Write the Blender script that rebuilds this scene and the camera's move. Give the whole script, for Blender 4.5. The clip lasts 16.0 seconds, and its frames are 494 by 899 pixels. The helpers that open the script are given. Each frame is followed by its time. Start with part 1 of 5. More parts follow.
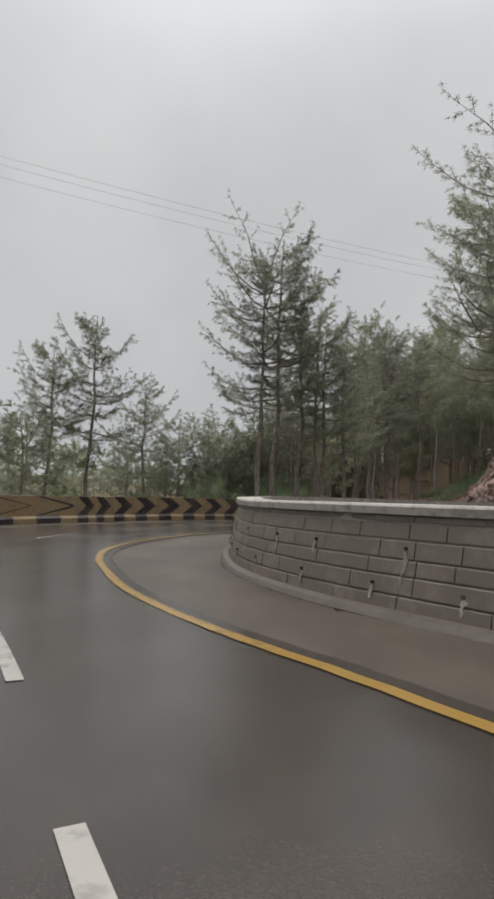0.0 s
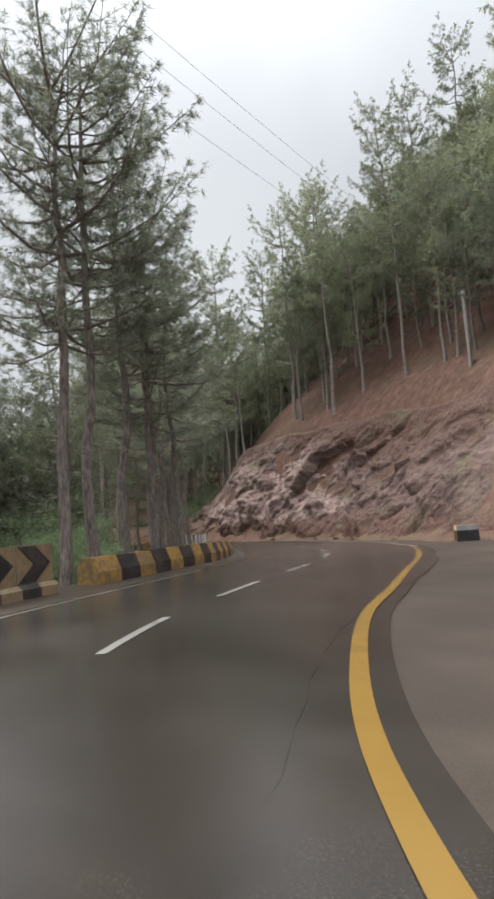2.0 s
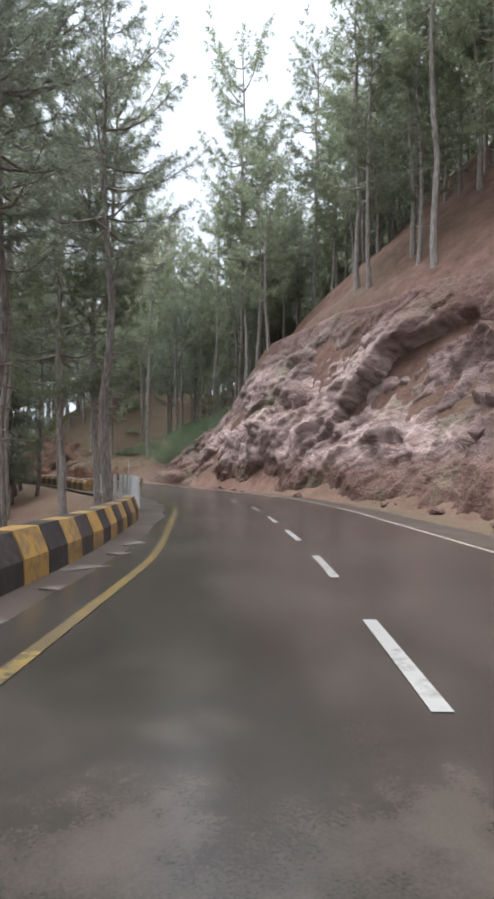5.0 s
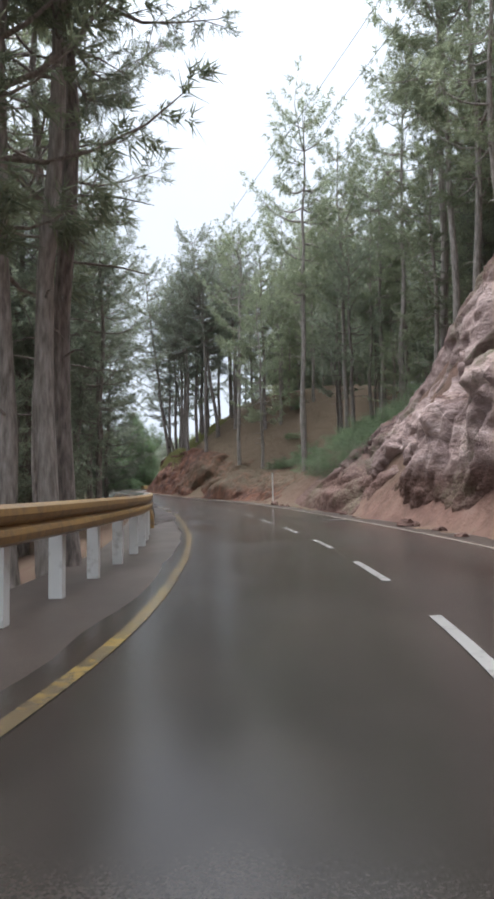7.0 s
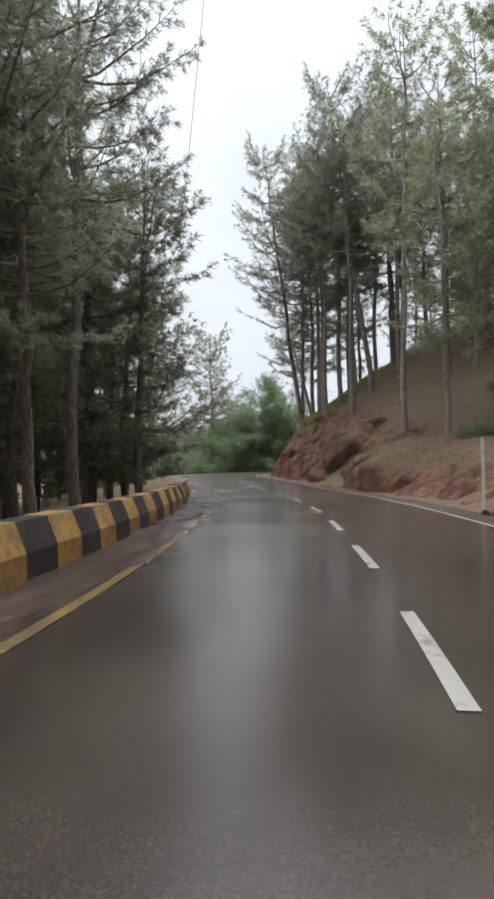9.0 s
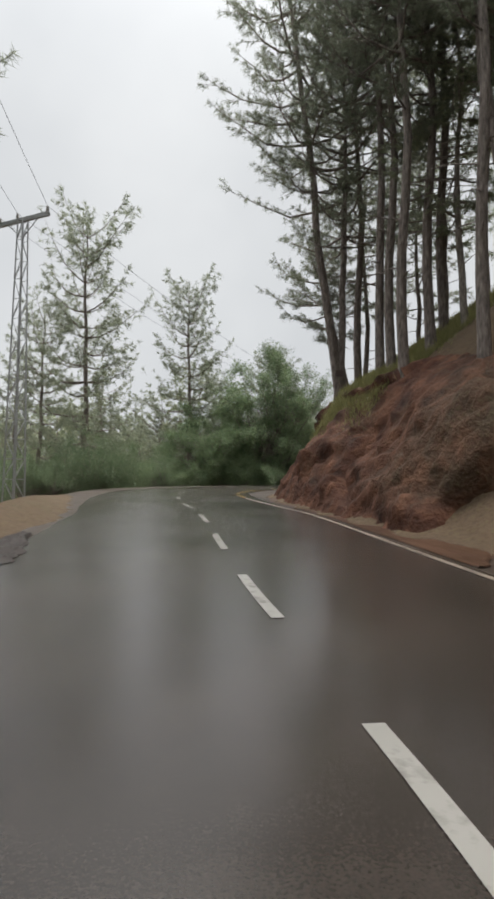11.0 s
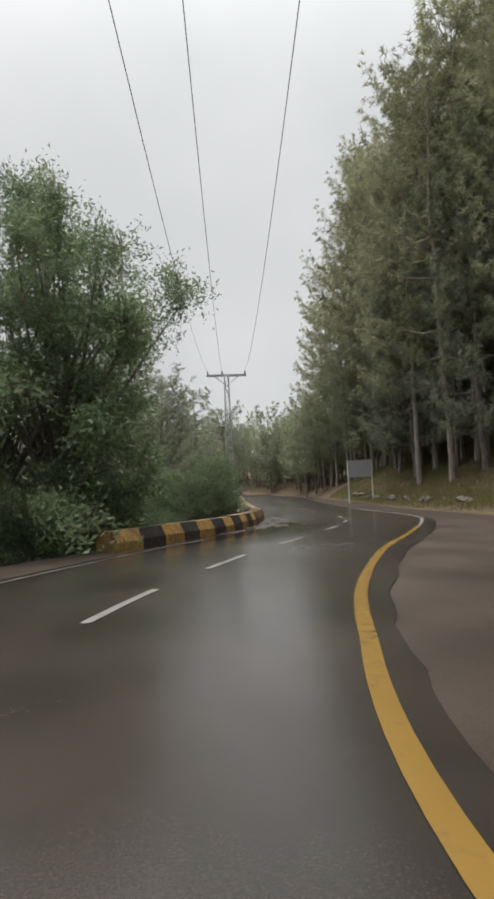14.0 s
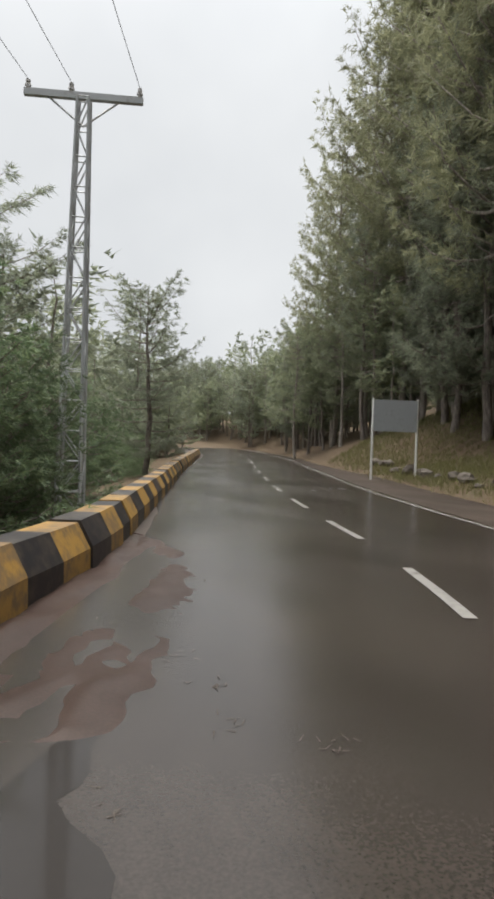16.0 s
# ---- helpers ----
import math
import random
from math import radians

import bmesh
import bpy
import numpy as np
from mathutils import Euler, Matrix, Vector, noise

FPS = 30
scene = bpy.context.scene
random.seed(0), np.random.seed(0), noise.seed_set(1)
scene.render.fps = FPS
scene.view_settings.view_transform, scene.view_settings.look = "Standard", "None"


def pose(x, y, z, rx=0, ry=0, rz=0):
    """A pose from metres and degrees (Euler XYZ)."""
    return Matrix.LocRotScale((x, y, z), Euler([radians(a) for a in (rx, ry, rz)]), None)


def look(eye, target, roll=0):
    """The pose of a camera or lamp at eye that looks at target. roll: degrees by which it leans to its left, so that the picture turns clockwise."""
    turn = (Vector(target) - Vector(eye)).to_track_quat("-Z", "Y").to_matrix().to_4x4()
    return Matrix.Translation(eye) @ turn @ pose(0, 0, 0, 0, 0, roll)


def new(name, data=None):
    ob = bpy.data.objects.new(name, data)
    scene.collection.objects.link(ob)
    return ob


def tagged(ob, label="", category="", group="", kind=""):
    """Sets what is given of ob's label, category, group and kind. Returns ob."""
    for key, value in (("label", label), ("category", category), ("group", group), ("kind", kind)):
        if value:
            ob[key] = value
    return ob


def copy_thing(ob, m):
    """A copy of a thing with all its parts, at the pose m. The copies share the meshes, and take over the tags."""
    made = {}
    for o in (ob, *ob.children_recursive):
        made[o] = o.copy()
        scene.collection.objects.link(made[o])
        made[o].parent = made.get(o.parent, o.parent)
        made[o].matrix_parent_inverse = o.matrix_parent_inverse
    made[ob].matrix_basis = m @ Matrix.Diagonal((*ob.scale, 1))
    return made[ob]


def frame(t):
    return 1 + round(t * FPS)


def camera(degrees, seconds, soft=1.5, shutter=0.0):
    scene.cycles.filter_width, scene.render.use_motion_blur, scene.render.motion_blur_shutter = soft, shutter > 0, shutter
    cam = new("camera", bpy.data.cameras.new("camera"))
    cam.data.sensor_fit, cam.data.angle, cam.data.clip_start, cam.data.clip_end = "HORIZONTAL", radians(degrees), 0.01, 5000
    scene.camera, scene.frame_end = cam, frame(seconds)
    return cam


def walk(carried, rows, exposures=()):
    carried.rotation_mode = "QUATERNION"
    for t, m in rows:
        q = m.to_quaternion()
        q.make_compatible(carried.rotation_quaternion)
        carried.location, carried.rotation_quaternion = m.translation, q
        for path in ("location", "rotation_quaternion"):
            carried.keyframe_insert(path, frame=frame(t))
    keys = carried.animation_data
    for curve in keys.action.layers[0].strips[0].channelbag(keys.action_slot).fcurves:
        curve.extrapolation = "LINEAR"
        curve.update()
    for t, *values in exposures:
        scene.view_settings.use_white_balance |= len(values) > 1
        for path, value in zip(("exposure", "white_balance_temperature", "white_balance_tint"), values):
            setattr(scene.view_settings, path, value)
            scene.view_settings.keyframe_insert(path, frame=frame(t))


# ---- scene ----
cam = camera(44.5, 16.0, soft=3.2)
PATH = [
    (0.0, pose(-0.00, -0.00, 1.35, 94.23, -1.89, 0.00)),
    (0.5, pose(-2.88, 5.22, 1.23, 95.18, 1.44, -6.48)),
    (1.0, pose(-4.25, 10.08, 1.16, 97.50, 4.25, -15.14)),
    (1.5, pose(-4.56, 14.60, 1.16, 97.87, 4.89, -23.91)),
    (2.0, pose(-3.66, 18.79, 1.21, 96.87, 4.25, -30.99)),
    (2.5, pose(-1.43, 23.19, 1.25, 97.67, 3.13, -35.83)),
    (3.0, pose(1.24, 26.86, 1.30, 97.07, 2.05, -38.75)),
    (3.5, pose(4.02, 30.23, 1.32, 94.62, 1.29, -41.37)),
    (4.0, pose(7.17, 33.93, 1.30, 91.14, -1.10, -36.42)),
    (4.2, pose(8.43, 35.48, 1.28, 90.41, -0.94, -33.11)),
    (4.5, pose(10.18, 37.88, 1.24, 90.57, -0.33, -30.57)),
    (5.0, pose(12.82, 42.12, 1.12, 91.12, -0.01, -26.86)),
    (5.5, pose(15.25, 46.65, 0.96, 91.91, 0.03, -23.47)),
    (6.0, pose(17.60, 51.49, 0.81, 92.78, 0.40, -20.03)),
    (6.3, pose(19.03, 54.55, 0.75, 93.27, 1.00, -17.77)),
    (6.5, pose(20.02, 56.66, 0.72, 93.35, 0.27, -15.15)),
    (7.0, pose(22.10, 61.75, 0.65, 93.12, 0.84, -8.34)),
    (7.5, pose(23.72, 67.16, 0.61, 93.24, 0.35, -2.39)),
    (8.0, pose(24.72, 72.87, 0.57, 92.98, 0.27, 1.82)),
    (8.5, pose(25.21, 78.32, 0.52, 91.58, 0.91, 4.64)),
    (9.0, pose(25.35, 84.22, 0.49, 91.60, 0.68, 7.45)),
    (9.2, pose(25.35, 86.55, 0.49, 91.22, 0.71, 8.18)),
    (9.5, pose(25.22, 90.13, 0.51, 91.16, 1.83, 8.46)),
    (10.0, pose(24.73, 96.29, 0.52, 91.25, 1.94, 8.62)),
    (10.5, pose(23.91, 102.56, 0.52, 91.68, 1.05, 8.28)),
    (11.0, pose(22.83, 108.81, 0.54, 92.54, -1.00, 7.32)),
    (11.3, pose(22.07, 112.49, 0.56, 93.31, -3.44, 6.38)),
    (11.5, pose(21.54, 114.88, 0.58, 94.00, -3.63, 4.79)),
    (12.0, pose(19.93, 120.74, 0.71, 96.04, -3.39, 0.85)),
    (12.5, pose(18.45, 125.88, 0.83, 96.90, -1.13, -5.91)),
    (13.0, pose(17.32, 130.71, 0.93, 95.85, 0.68, -11.02)),
    (13.5, pose(17.05, 135.64, 1.02, 95.30, 2.94, -16.52)),
    (14.0, pose(17.84, 140.99, 1.07, 94.59, 2.40, -20.07)),
    (14.5, pose(19.62, 146.51, 1.10, 95.02, 0.14, -23.20)),
    (15.0, pose(22.26, 151.61, 1.17, 94.90, -0.87, -24.98)),
    (15.5, pose(25.11, 156.47, 1.27, 91.93, -0.94, -22.67)),
    (16.0, pose(27.78, 161.42, 1.34, 90.10, -2.04, -21.16)),
]
walk(cam, PATH, exposures=[(0, 0.48, 6800, 10), (1.0, 0.5, 6800, 10), (2.0, 0.95, 6550, 10), (3.5, 1.27, 6250, 10), (6.5, 1.62, 5950, 10), (7.5, 1.26, 6150, 10), (9.0, 1.24, 6400, 10),
                            (11.5, 0.8, 6800, 10), (13.0, 0.69, 6850, 10), (14.5, 0.86, 6800, 10), (16.0, 1.0, 6750, 10)])

# ---- daylight: an overcast afternoon after rain ----
world = bpy.data.worlds.new("overcast_sky")
scene.world = world
world.use_nodes = True
wt = world.node_tree
bg = wt.nodes["Background"]
sky = wt.nodes.new("ShaderNodeTexSky")
sky.sky_type = 'NISHITA'
sky.sun_disc = False
sky.sun_elevation = radians(68)
sky.sun_rotation = radians(-6)
sky.air_density, sky.dust_density, sky.ozone_density = 1.0, 4.0, 1.0
sat = wt.nodes.new("ShaderNodeHueSaturation")
sat.inputs["Saturation"].default_value = 0.3
wt.links.new(sky.outputs[0], sat.inputs["Color"])
tc = wt.nodes.new("ShaderNodeTexCoord")
cl = wt.nodes.new("ShaderNodeTexNoise")
cl.inputs["Scale"].default_value = 2.2
cl.inputs["Detail"].default_value = 4
wt.links.new(tc.outputs["Generated"], cl.inputs["Vector"])
cr = wt.nodes.new("ShaderNodeValToRGB")
cr.color_ramp.elements[0].position, cr.color_ramp.elements[0].color = 0.3, (5.7, 6.05, 6.5, 1)
cr.color_ramp.elements[1].position, cr.color_ramp.elements[1].color = 0.72, (7.2, 7.55, 7.95, 1)
wt.links.new(cl.outputs["Fac"], cr.inputs[0])
mx = wt.nodes.new("ShaderNodeMixRGB")
mx.inputs[0].default_value = 0.97
wt.links.new(sat.outputs[0], mx.inputs[1])
wt.links.new(cr.outputs[0], mx.inputs[2])
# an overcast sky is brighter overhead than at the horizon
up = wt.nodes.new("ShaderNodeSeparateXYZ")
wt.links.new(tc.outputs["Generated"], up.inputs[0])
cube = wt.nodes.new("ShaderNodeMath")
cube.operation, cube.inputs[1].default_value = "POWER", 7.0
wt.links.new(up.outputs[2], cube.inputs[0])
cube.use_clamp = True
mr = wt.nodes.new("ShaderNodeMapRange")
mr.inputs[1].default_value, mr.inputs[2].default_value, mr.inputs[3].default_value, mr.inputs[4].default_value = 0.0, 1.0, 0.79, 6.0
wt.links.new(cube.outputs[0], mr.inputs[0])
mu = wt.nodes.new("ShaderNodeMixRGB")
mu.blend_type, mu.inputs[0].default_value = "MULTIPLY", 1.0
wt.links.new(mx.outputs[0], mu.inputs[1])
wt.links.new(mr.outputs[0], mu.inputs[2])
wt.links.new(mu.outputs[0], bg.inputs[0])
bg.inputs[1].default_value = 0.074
sun = new("sun", bpy.data.lights.new("sun", "SUN"))
sun.data.energy, sun.data.angle, sun.data.color = 1.5, radians(50), (1.0, 0.94, 0.86)
sun.matrix_world = look((0, 0, 60), (2.5, -24, 0))


# ---- materials ----
def material(name, rough=0.8, metal=0.0):
    m = bpy.data.materials.new(name)
    m.use_nodes = True
    b = m.node_tree.nodes["Principled BSDF"]
    b.inputs["Roughness"].default_value = rough
    b.inputs["Metallic"].default_value = metal
    return m, m.node_tree, b


def tex(nt, kind, scale, detail=4.0, coords="Object", stretch=None):
    n = nt.nodes.new("ShaderNodeTex" + kind)
    n.inputs["Scale"].default_value = scale
    if kind == "Noise":
        n.inputs["Detail"].default_value = detail
        n.inputs["Roughness"].default_value = 0.6
    c = nt.nodes.new("ShaderNodeTexCoord")
    out = c.outputs[coords]
    if stretch:
        mp = nt.nodes.new("ShaderNodeMapping")
        mp.inputs["Scale"].default_value = stretch
        nt.links.new(out, mp.inputs[0])
        out = mp.outputs[0]
    nt.links.new(out, n.inputs["Vector"])
    return n


def ramp(nt, src, stops):
    r = nt.nodes.new("ShaderNodeValToRGB")
    e = r.color_ramp.elements
    while len(e) < len(stops):
        e.new(0.5)
    for el, (p, c) in zip(e, stops):
        el.position = p
        el.color = (*c, 1) if not isinstance(c, float) else (c, c, c, 1)
    nt.links.new(src, r.inputs[0])
    return r


def mix(nt, fac, a, b, mode="MIX"):
    n = nt.nodes.new("ShaderNodeMixRGB")
    n.blend_type = mode
    for s, v in zip(n.inputs, (fac, a, b)):
        if isinstance(v, (int, float)):
            s.default_value = v
        elif isinstance(v, tuple):
            s.default_value = (*v, 1)
        else:
            nt.links.new(v, s)
    return n


def bump(nt, b, src, dist, strength=1.0):
    n = nt.nodes.new("ShaderNodeBump")
    n.inputs["Distance"].default_value = dist
    n.inputs["Strength"].default_value = strength
    nt.links.new(src, n.inputs["Height"])
    if b.inputs["Normal"].is_linked:
        nt.links.new(b.inputs["Normal"].links[0].from_socket, n.inputs["Normal"])
    nt.links.new(n.outputs[0], b.inputs["Normal"])


def make_asphalt(name, dark, light, wet_lo, wet_hi, water=(), spec=0.2, stretch=None):
    m, nt, b = material(name)
    big = tex(nt, "Noise", 0.35, 3)
    lane = tex(nt, "Noise", 1.0, 3, stretch=(0.5, 0.18, 1))
    fine = tex(nt, "Noise", 60, 2)
    c = ramp(nt, big.outputs[0], [(0.3, dark), (0.7, light)])
    c2 = mix(nt, 0.35, c.outputs[0], ramp(nt, fine.outputs[0], [(0.35, tuple(v * 0.5 for v in dark)), (0.7, tuple(v * 1.5 for v in light))]).outputs[0])
    dirt = ramp(nt, tex(nt, "Noise", 1.0, 5, stretch=(0.8, 0.45, 1)).outputs[0], [(0.45, 0.0), (0.75, 0.4)])
    c2 = mix(nt, dirt.outputs[0], c2.outputs[0], tuple(v * 2.0 for v in light))
    if stretch:
        oc = nt.nodes.new("ShaderNodeTexCoord")
        xyz = nt.nodes.new("ShaderNodeSeparateXYZ")
        nt.links.new(oc.outputs["Object"], xyz.inputs[0])
        win = []
        for lo, hi in ((stretch[0], stretch[0] + 5), (stretch[1], stretch[1] - 7)):
            n = nt.nodes.new("ShaderNodeMapRange")
            n.inputs[1].default_value, n.inputs[2].default_value = lo, hi
            nt.links.new(xyz.outputs[1], n.inputs[0])
            win.append(n.outputs[0])
        blot = ramp(nt, tex(nt, "Noise", 1.7, 7).outputs[0], [(0.5, 0.0), (0.68, 0.6)])
        blot = mix(nt, 1.0, blot.outputs[0], mix(nt, 1.0, win[0], win[1], "MULTIPLY").outputs[0], "MULTIPLY")
        c2 = mix(nt, blot.outputs[0], c2.outputs[0], (0.085, 0.068, 0.056))
    nt.links.new(c2.outputs[0], b.inputs["Base Color"])
    r = ramp(nt, mix(nt, 0.5, big.outputs[0], lane.outputs[0]).outputs[0], [(0.2, wet_lo), (0.8, wet_hi)])
    rough = r.outputs[0]
    for cx, cy, sx, sy, ang in water:
        mp = nt.nodes.new("ShaderNodeMapping")
        mp.vector_type = "TEXTURE"
        mp.inputs["Location"].default_value, mp.inputs["Rotation"].default_value, mp.inputs["Scale"].default_value = (cx, cy, 0), (0, 0, radians(ang)), (sx, sy, 40)
        oc = nt.nodes.new("ShaderNodeTexCoord")
        nt.links.new(oc.outputs["Object"], mp.inputs[0])
        ln = nt.nodes.new("ShaderNodeVectorMath")
        ln.operation = "LENGTH"
        nt.links.new(mp.outputs[0], ln.inputs[0])
        d = mix(nt, 0.22, ln.outputs["Value"], lane.outputs[0])
        w = ramp(nt, d.outputs[0], [(0.62, 1.0), (0.95, 0.0)])
        rough = mix(nt, w.outputs[0], rough, (0.15, 0.15, 0.15)).outputs[0]
    nt.links.new(rough, b.inputs["Roughness"])
    b.inputs["Specular IOR Level"].default_value = spec
    bump(nt, b, fine.outputs[0], 0.003, 0.2)
    bump(nt, b, tex(nt, "Noise", 1.5, 3).outputs[0], 0.01, 0.15)
    return m


MAT = {}
MAT["asphalt"] = make_asphalt("wet_asphalt", (0.0215, 0.0178, 0.0153), (0.041, 0.034, 0.029), 0.11, 0.33, [(25.2, 159.3, 1.6, 6.0, -42)], 0.5, (29, 50))
MAT["shoulder"] = make_asphalt("wet_muddy_shoulder", (0.042, 0.034, 0.028), (0.066, 0.053, 0.044), 0.26, 0.5)
MAT["mud"] = make_asphalt("wet_red_mud", (0.034, 0.025, 0.020), (0.062, 0.047, 0.038), 0.28, 0.6)


def make_paint(name, col, worn, rough=0.45, amount=0.62):
    m, nt, b = material(name, rough)
    n = tex(nt, "Noise", 7, 8)
    n2 = tex(nt, "Noise", 1.3, 4)
    w = ramp(nt, mix(nt, 0.5, n.outputs[0], n2.outputs[0]).outputs[0], [(amount - 0.12, 0.0), (amount, 1.0)])
    c = mix(nt, w.outputs[0], col, worn)
    c2 = mix(nt, 0.25, c.outputs[0], ramp(nt, n2.outputs[0], [(0.3, tuple(v * 0.6 for v in col)), (0.7, col)]).outputs[0])
    nt.links.new(c2.outputs[0], b.inputs["Base Color"])
    bump(nt, b, n.outputs[0], 0.004, 0.4)
    return m


MAT["dirty_line"] = make_paint("mud_stained_road_paint", (0.27, 0.22, 0.175), (0.10, 0.08, 0.065), 0.45, 0.6)
MAT["faint_line"] = make_paint("worn_away_road_paint", (0.22, 0.205, 0.185), (0.07, 0.06, 0.052), 0.4, 0.52)
MAT["red_mud"] = make_asphalt("wet_orange_mud", (0.05, 0.025, 0.015), (0.085, 0.045, 0.028), 0.25, 0.55)
MAT["dark_mud"] = make_asphalt("wet_dark_mud", (0.012, 0.008, 0.007), (0.026, 0.017, 0.014), 0.3, 0.6)
MAT["wet_mud"] = make_asphalt("slick_red_mud", (0.023, 0.0135, 0.0105), (0.043, 0.027, 0.0215), 0.25, 0.6)
MAT["puddle"] = material("standing_water", 0.10)[0]
MAT["puddle"].node_tree.nodes["Principled BSDF"].inputs["Base Color"].default_value = (0.022, 0.018, 0.015, 1)
MAT["white_line"] = make_paint("white_road_paint", (0.30, 0.29, 0.27), (0.12, 0.11, 0.10), 0.22, 0.64)
MAT["yellow_line"] = make_paint("yellow_road_paint", (0.235, 0.14, 0.032), (0.15, 0.10, 0.036), 0.25, 0.66)
MAT["faded_yellow"] = make_paint("mud_stained_yellow_road_paint", (0.21, 0.145, 0.05), (0.075, 0.06, 0.047), 0.22, 0.54)
MAT["yellow"] = make_paint("yellow_parapet_paint", (0.36, 0.205, 0.05), (0.12, 0.085, 0.058), 0.5, 0.57)
MAT["black"] = make_paint("black_parapet_paint", (0.022, 0.020, 0.022), (0.075, 0.06, 0.05), 0.45, 0.6)
MAT["dull_yellow"] = make_paint("faded_yellow_board_paint", (0.27, 0.19, 0.10), (0.17, 0.125, 0.085), 0.6, 0.58)
MAT["rail_yellow"] = make_paint("yellow_rail_paint", (0.29, 0.17, 0.058), (0.15, 0.095, 0.05), 0.35, 0.58)
MAT["white"] = make_paint("white_post_paint", (0.70, 0.69, 0.66), (0.33, 0.29, 0.25), 0.5, 0.66)
MAT["steel"] = make_paint("galvanised_steel", (0.42, 0.43, 0.44), (0.25, 0.24, 0.23), 0.45, 0.66)
MAT["sign_grey"] = make_paint("grey_sign_sheet", (0.27, 0.28, 0.285), (0.19, 0.19, 0.19), 0.5, 0.66)
MAT["concrete"] = make_paint("weathered_concrete", (0.33, 0.31, 0.28), (0.17, 0.15, 0.13), 0.7, 0.58)
MAT["boulder"] = make_paint("lichen_grey_boulder", (0.13, 0.108, 0.086), (0.075, 0.06, 0.048), 0.8, 0.56)
MAT["mortar"] = make_paint("pale_wall_mortar", (0.27, 0.245, 0.21), (0.17, 0.15, 0.125), 0.75, 0.6)
MAT["footing"] = make_paint("muddy_concrete_footing", (0.085, 0.07, 0.056), (0.055, 0.043, 0.035), 0.5, 0.55)
MAT["lime"] = make_paint("white_lime_stain", (0.36, 0.34, 0.30), (0.17, 0.145, 0.115), 0.8, 0.5)
MAT["pole_concrete"] = make_paint("pale_pole_concrete", (0.38, 0.36, 0.33), (0.22, 0.2, 0.18), 0.7, 0.6)
MAT["litter"] = make_paint("wet_brown_needles", (0.035, 0.023, 0.015), (0.06, 0.042, 0.028), 0.6, 0.6)
MAT["slab"] = make_paint("muddy_broken_concrete", (0.13, 0.108, 0.088), (0.065, 0.05, 0.04), 0.5, 0.55)
MAT["board_red"] = make_paint("dark_board_paint", (0.09, 0.06, 0.055), (0.05, 0.04, 0.04), 0.6)
MAT["wire"] = material("cable_black", 0.5)[0]
MAT["wire"].node_tree.nodes["Principled BSDF"].inputs["Base Color"].default_value = (0.09, 0.09, 0.095, 1)


def make_ground():
    m, nt, b = material("red_soil_and_litter", 0.85)
    b.inputs["Specular IOR Level"].default_value = 0.18
    geo = nt.nodes.new("ShaderNodeNewGeometry")
    sep = nt.nodes.new("ShaderNodeSeparateXYZ")
    nt.links.new(geo.outputs["Normal"], sep.inputs[0])
    big = tex(nt, "Noise", 0.12, 5)
    mid = tex(nt, "Noise", 1.1, 6)
    fine = tex(nt, "Noise", 9, 5)
    soil = ramp(nt, mid.outputs[0], [(0.3, (0.085, 0.046, 0.034)), (0.55, (0.15, 0.084, 0.063)), (0.75, (0.20, 0.125, 0.10))])
    litter = ramp(nt, fine.outputs[0], [(0.3, (0.06, 0.044, 0.027)), (0.55, (0.11, 0.082, 0.05)), (0.75, (0.115, 0.11, 0.05))])
    flat = ramp(nt, mix(nt, 0.35, sep.outputs[2], mid.outputs[0]).outputs[0], [(0.73, 0.0), (0.85, 1.0)])
    patch = ramp(nt, big.outputs[0], [(0.46, 0.0), (0.66, 0.6)])
    fac = mix(nt, 1.0, flat.outputs[0], patch.outputs[0], "LIGHTEN")
    # under the pines past the cutting the litter lies deep
    oc = nt.nodes.new("ShaderNodeTexCoord")
    oy = nt.nodes.new("ShaderNodeSeparateXYZ")
    nt.links.new(oc.outputs["Object"], oy.inputs[0])
    deep = nt.nodes.new("ShaderNodeMapRange")
    deep.inputs[1].default_value, deep.inputs[2].default_value, deep.inputs[4].default_value = 92, 108, 0.8
    nt.links.new(oy.outputs[1], deep.inputs[0])
    fac = mix(nt, 1.0, fac.outputs[0], deep.outputs[0], "LIGHTEN")
    low = nt.nodes.new("ShaderNodeMapRange")
    low.inputs[1].default_value, low.inputs[2].default_value, low.inputs[4].default_value = 2, -14, 0.9
    nt.links.new(oy.outputs[0], low.inputs[0])
    fac = mix(nt, 1.0, fac.outputs[0], low.outputs[0], "LIGHTEN")
    c = mix(nt, fac.outputs[0], soil.outputs[0], litter.outputs[0])
    nt.links.new(c.outputs[0], b.inputs["Base Color"])
    bump(nt, b, mid.outputs[0], 0.25, 0.6)
    bump(nt, b, fine.outputs[0], 0.06, 0.6)
    return m


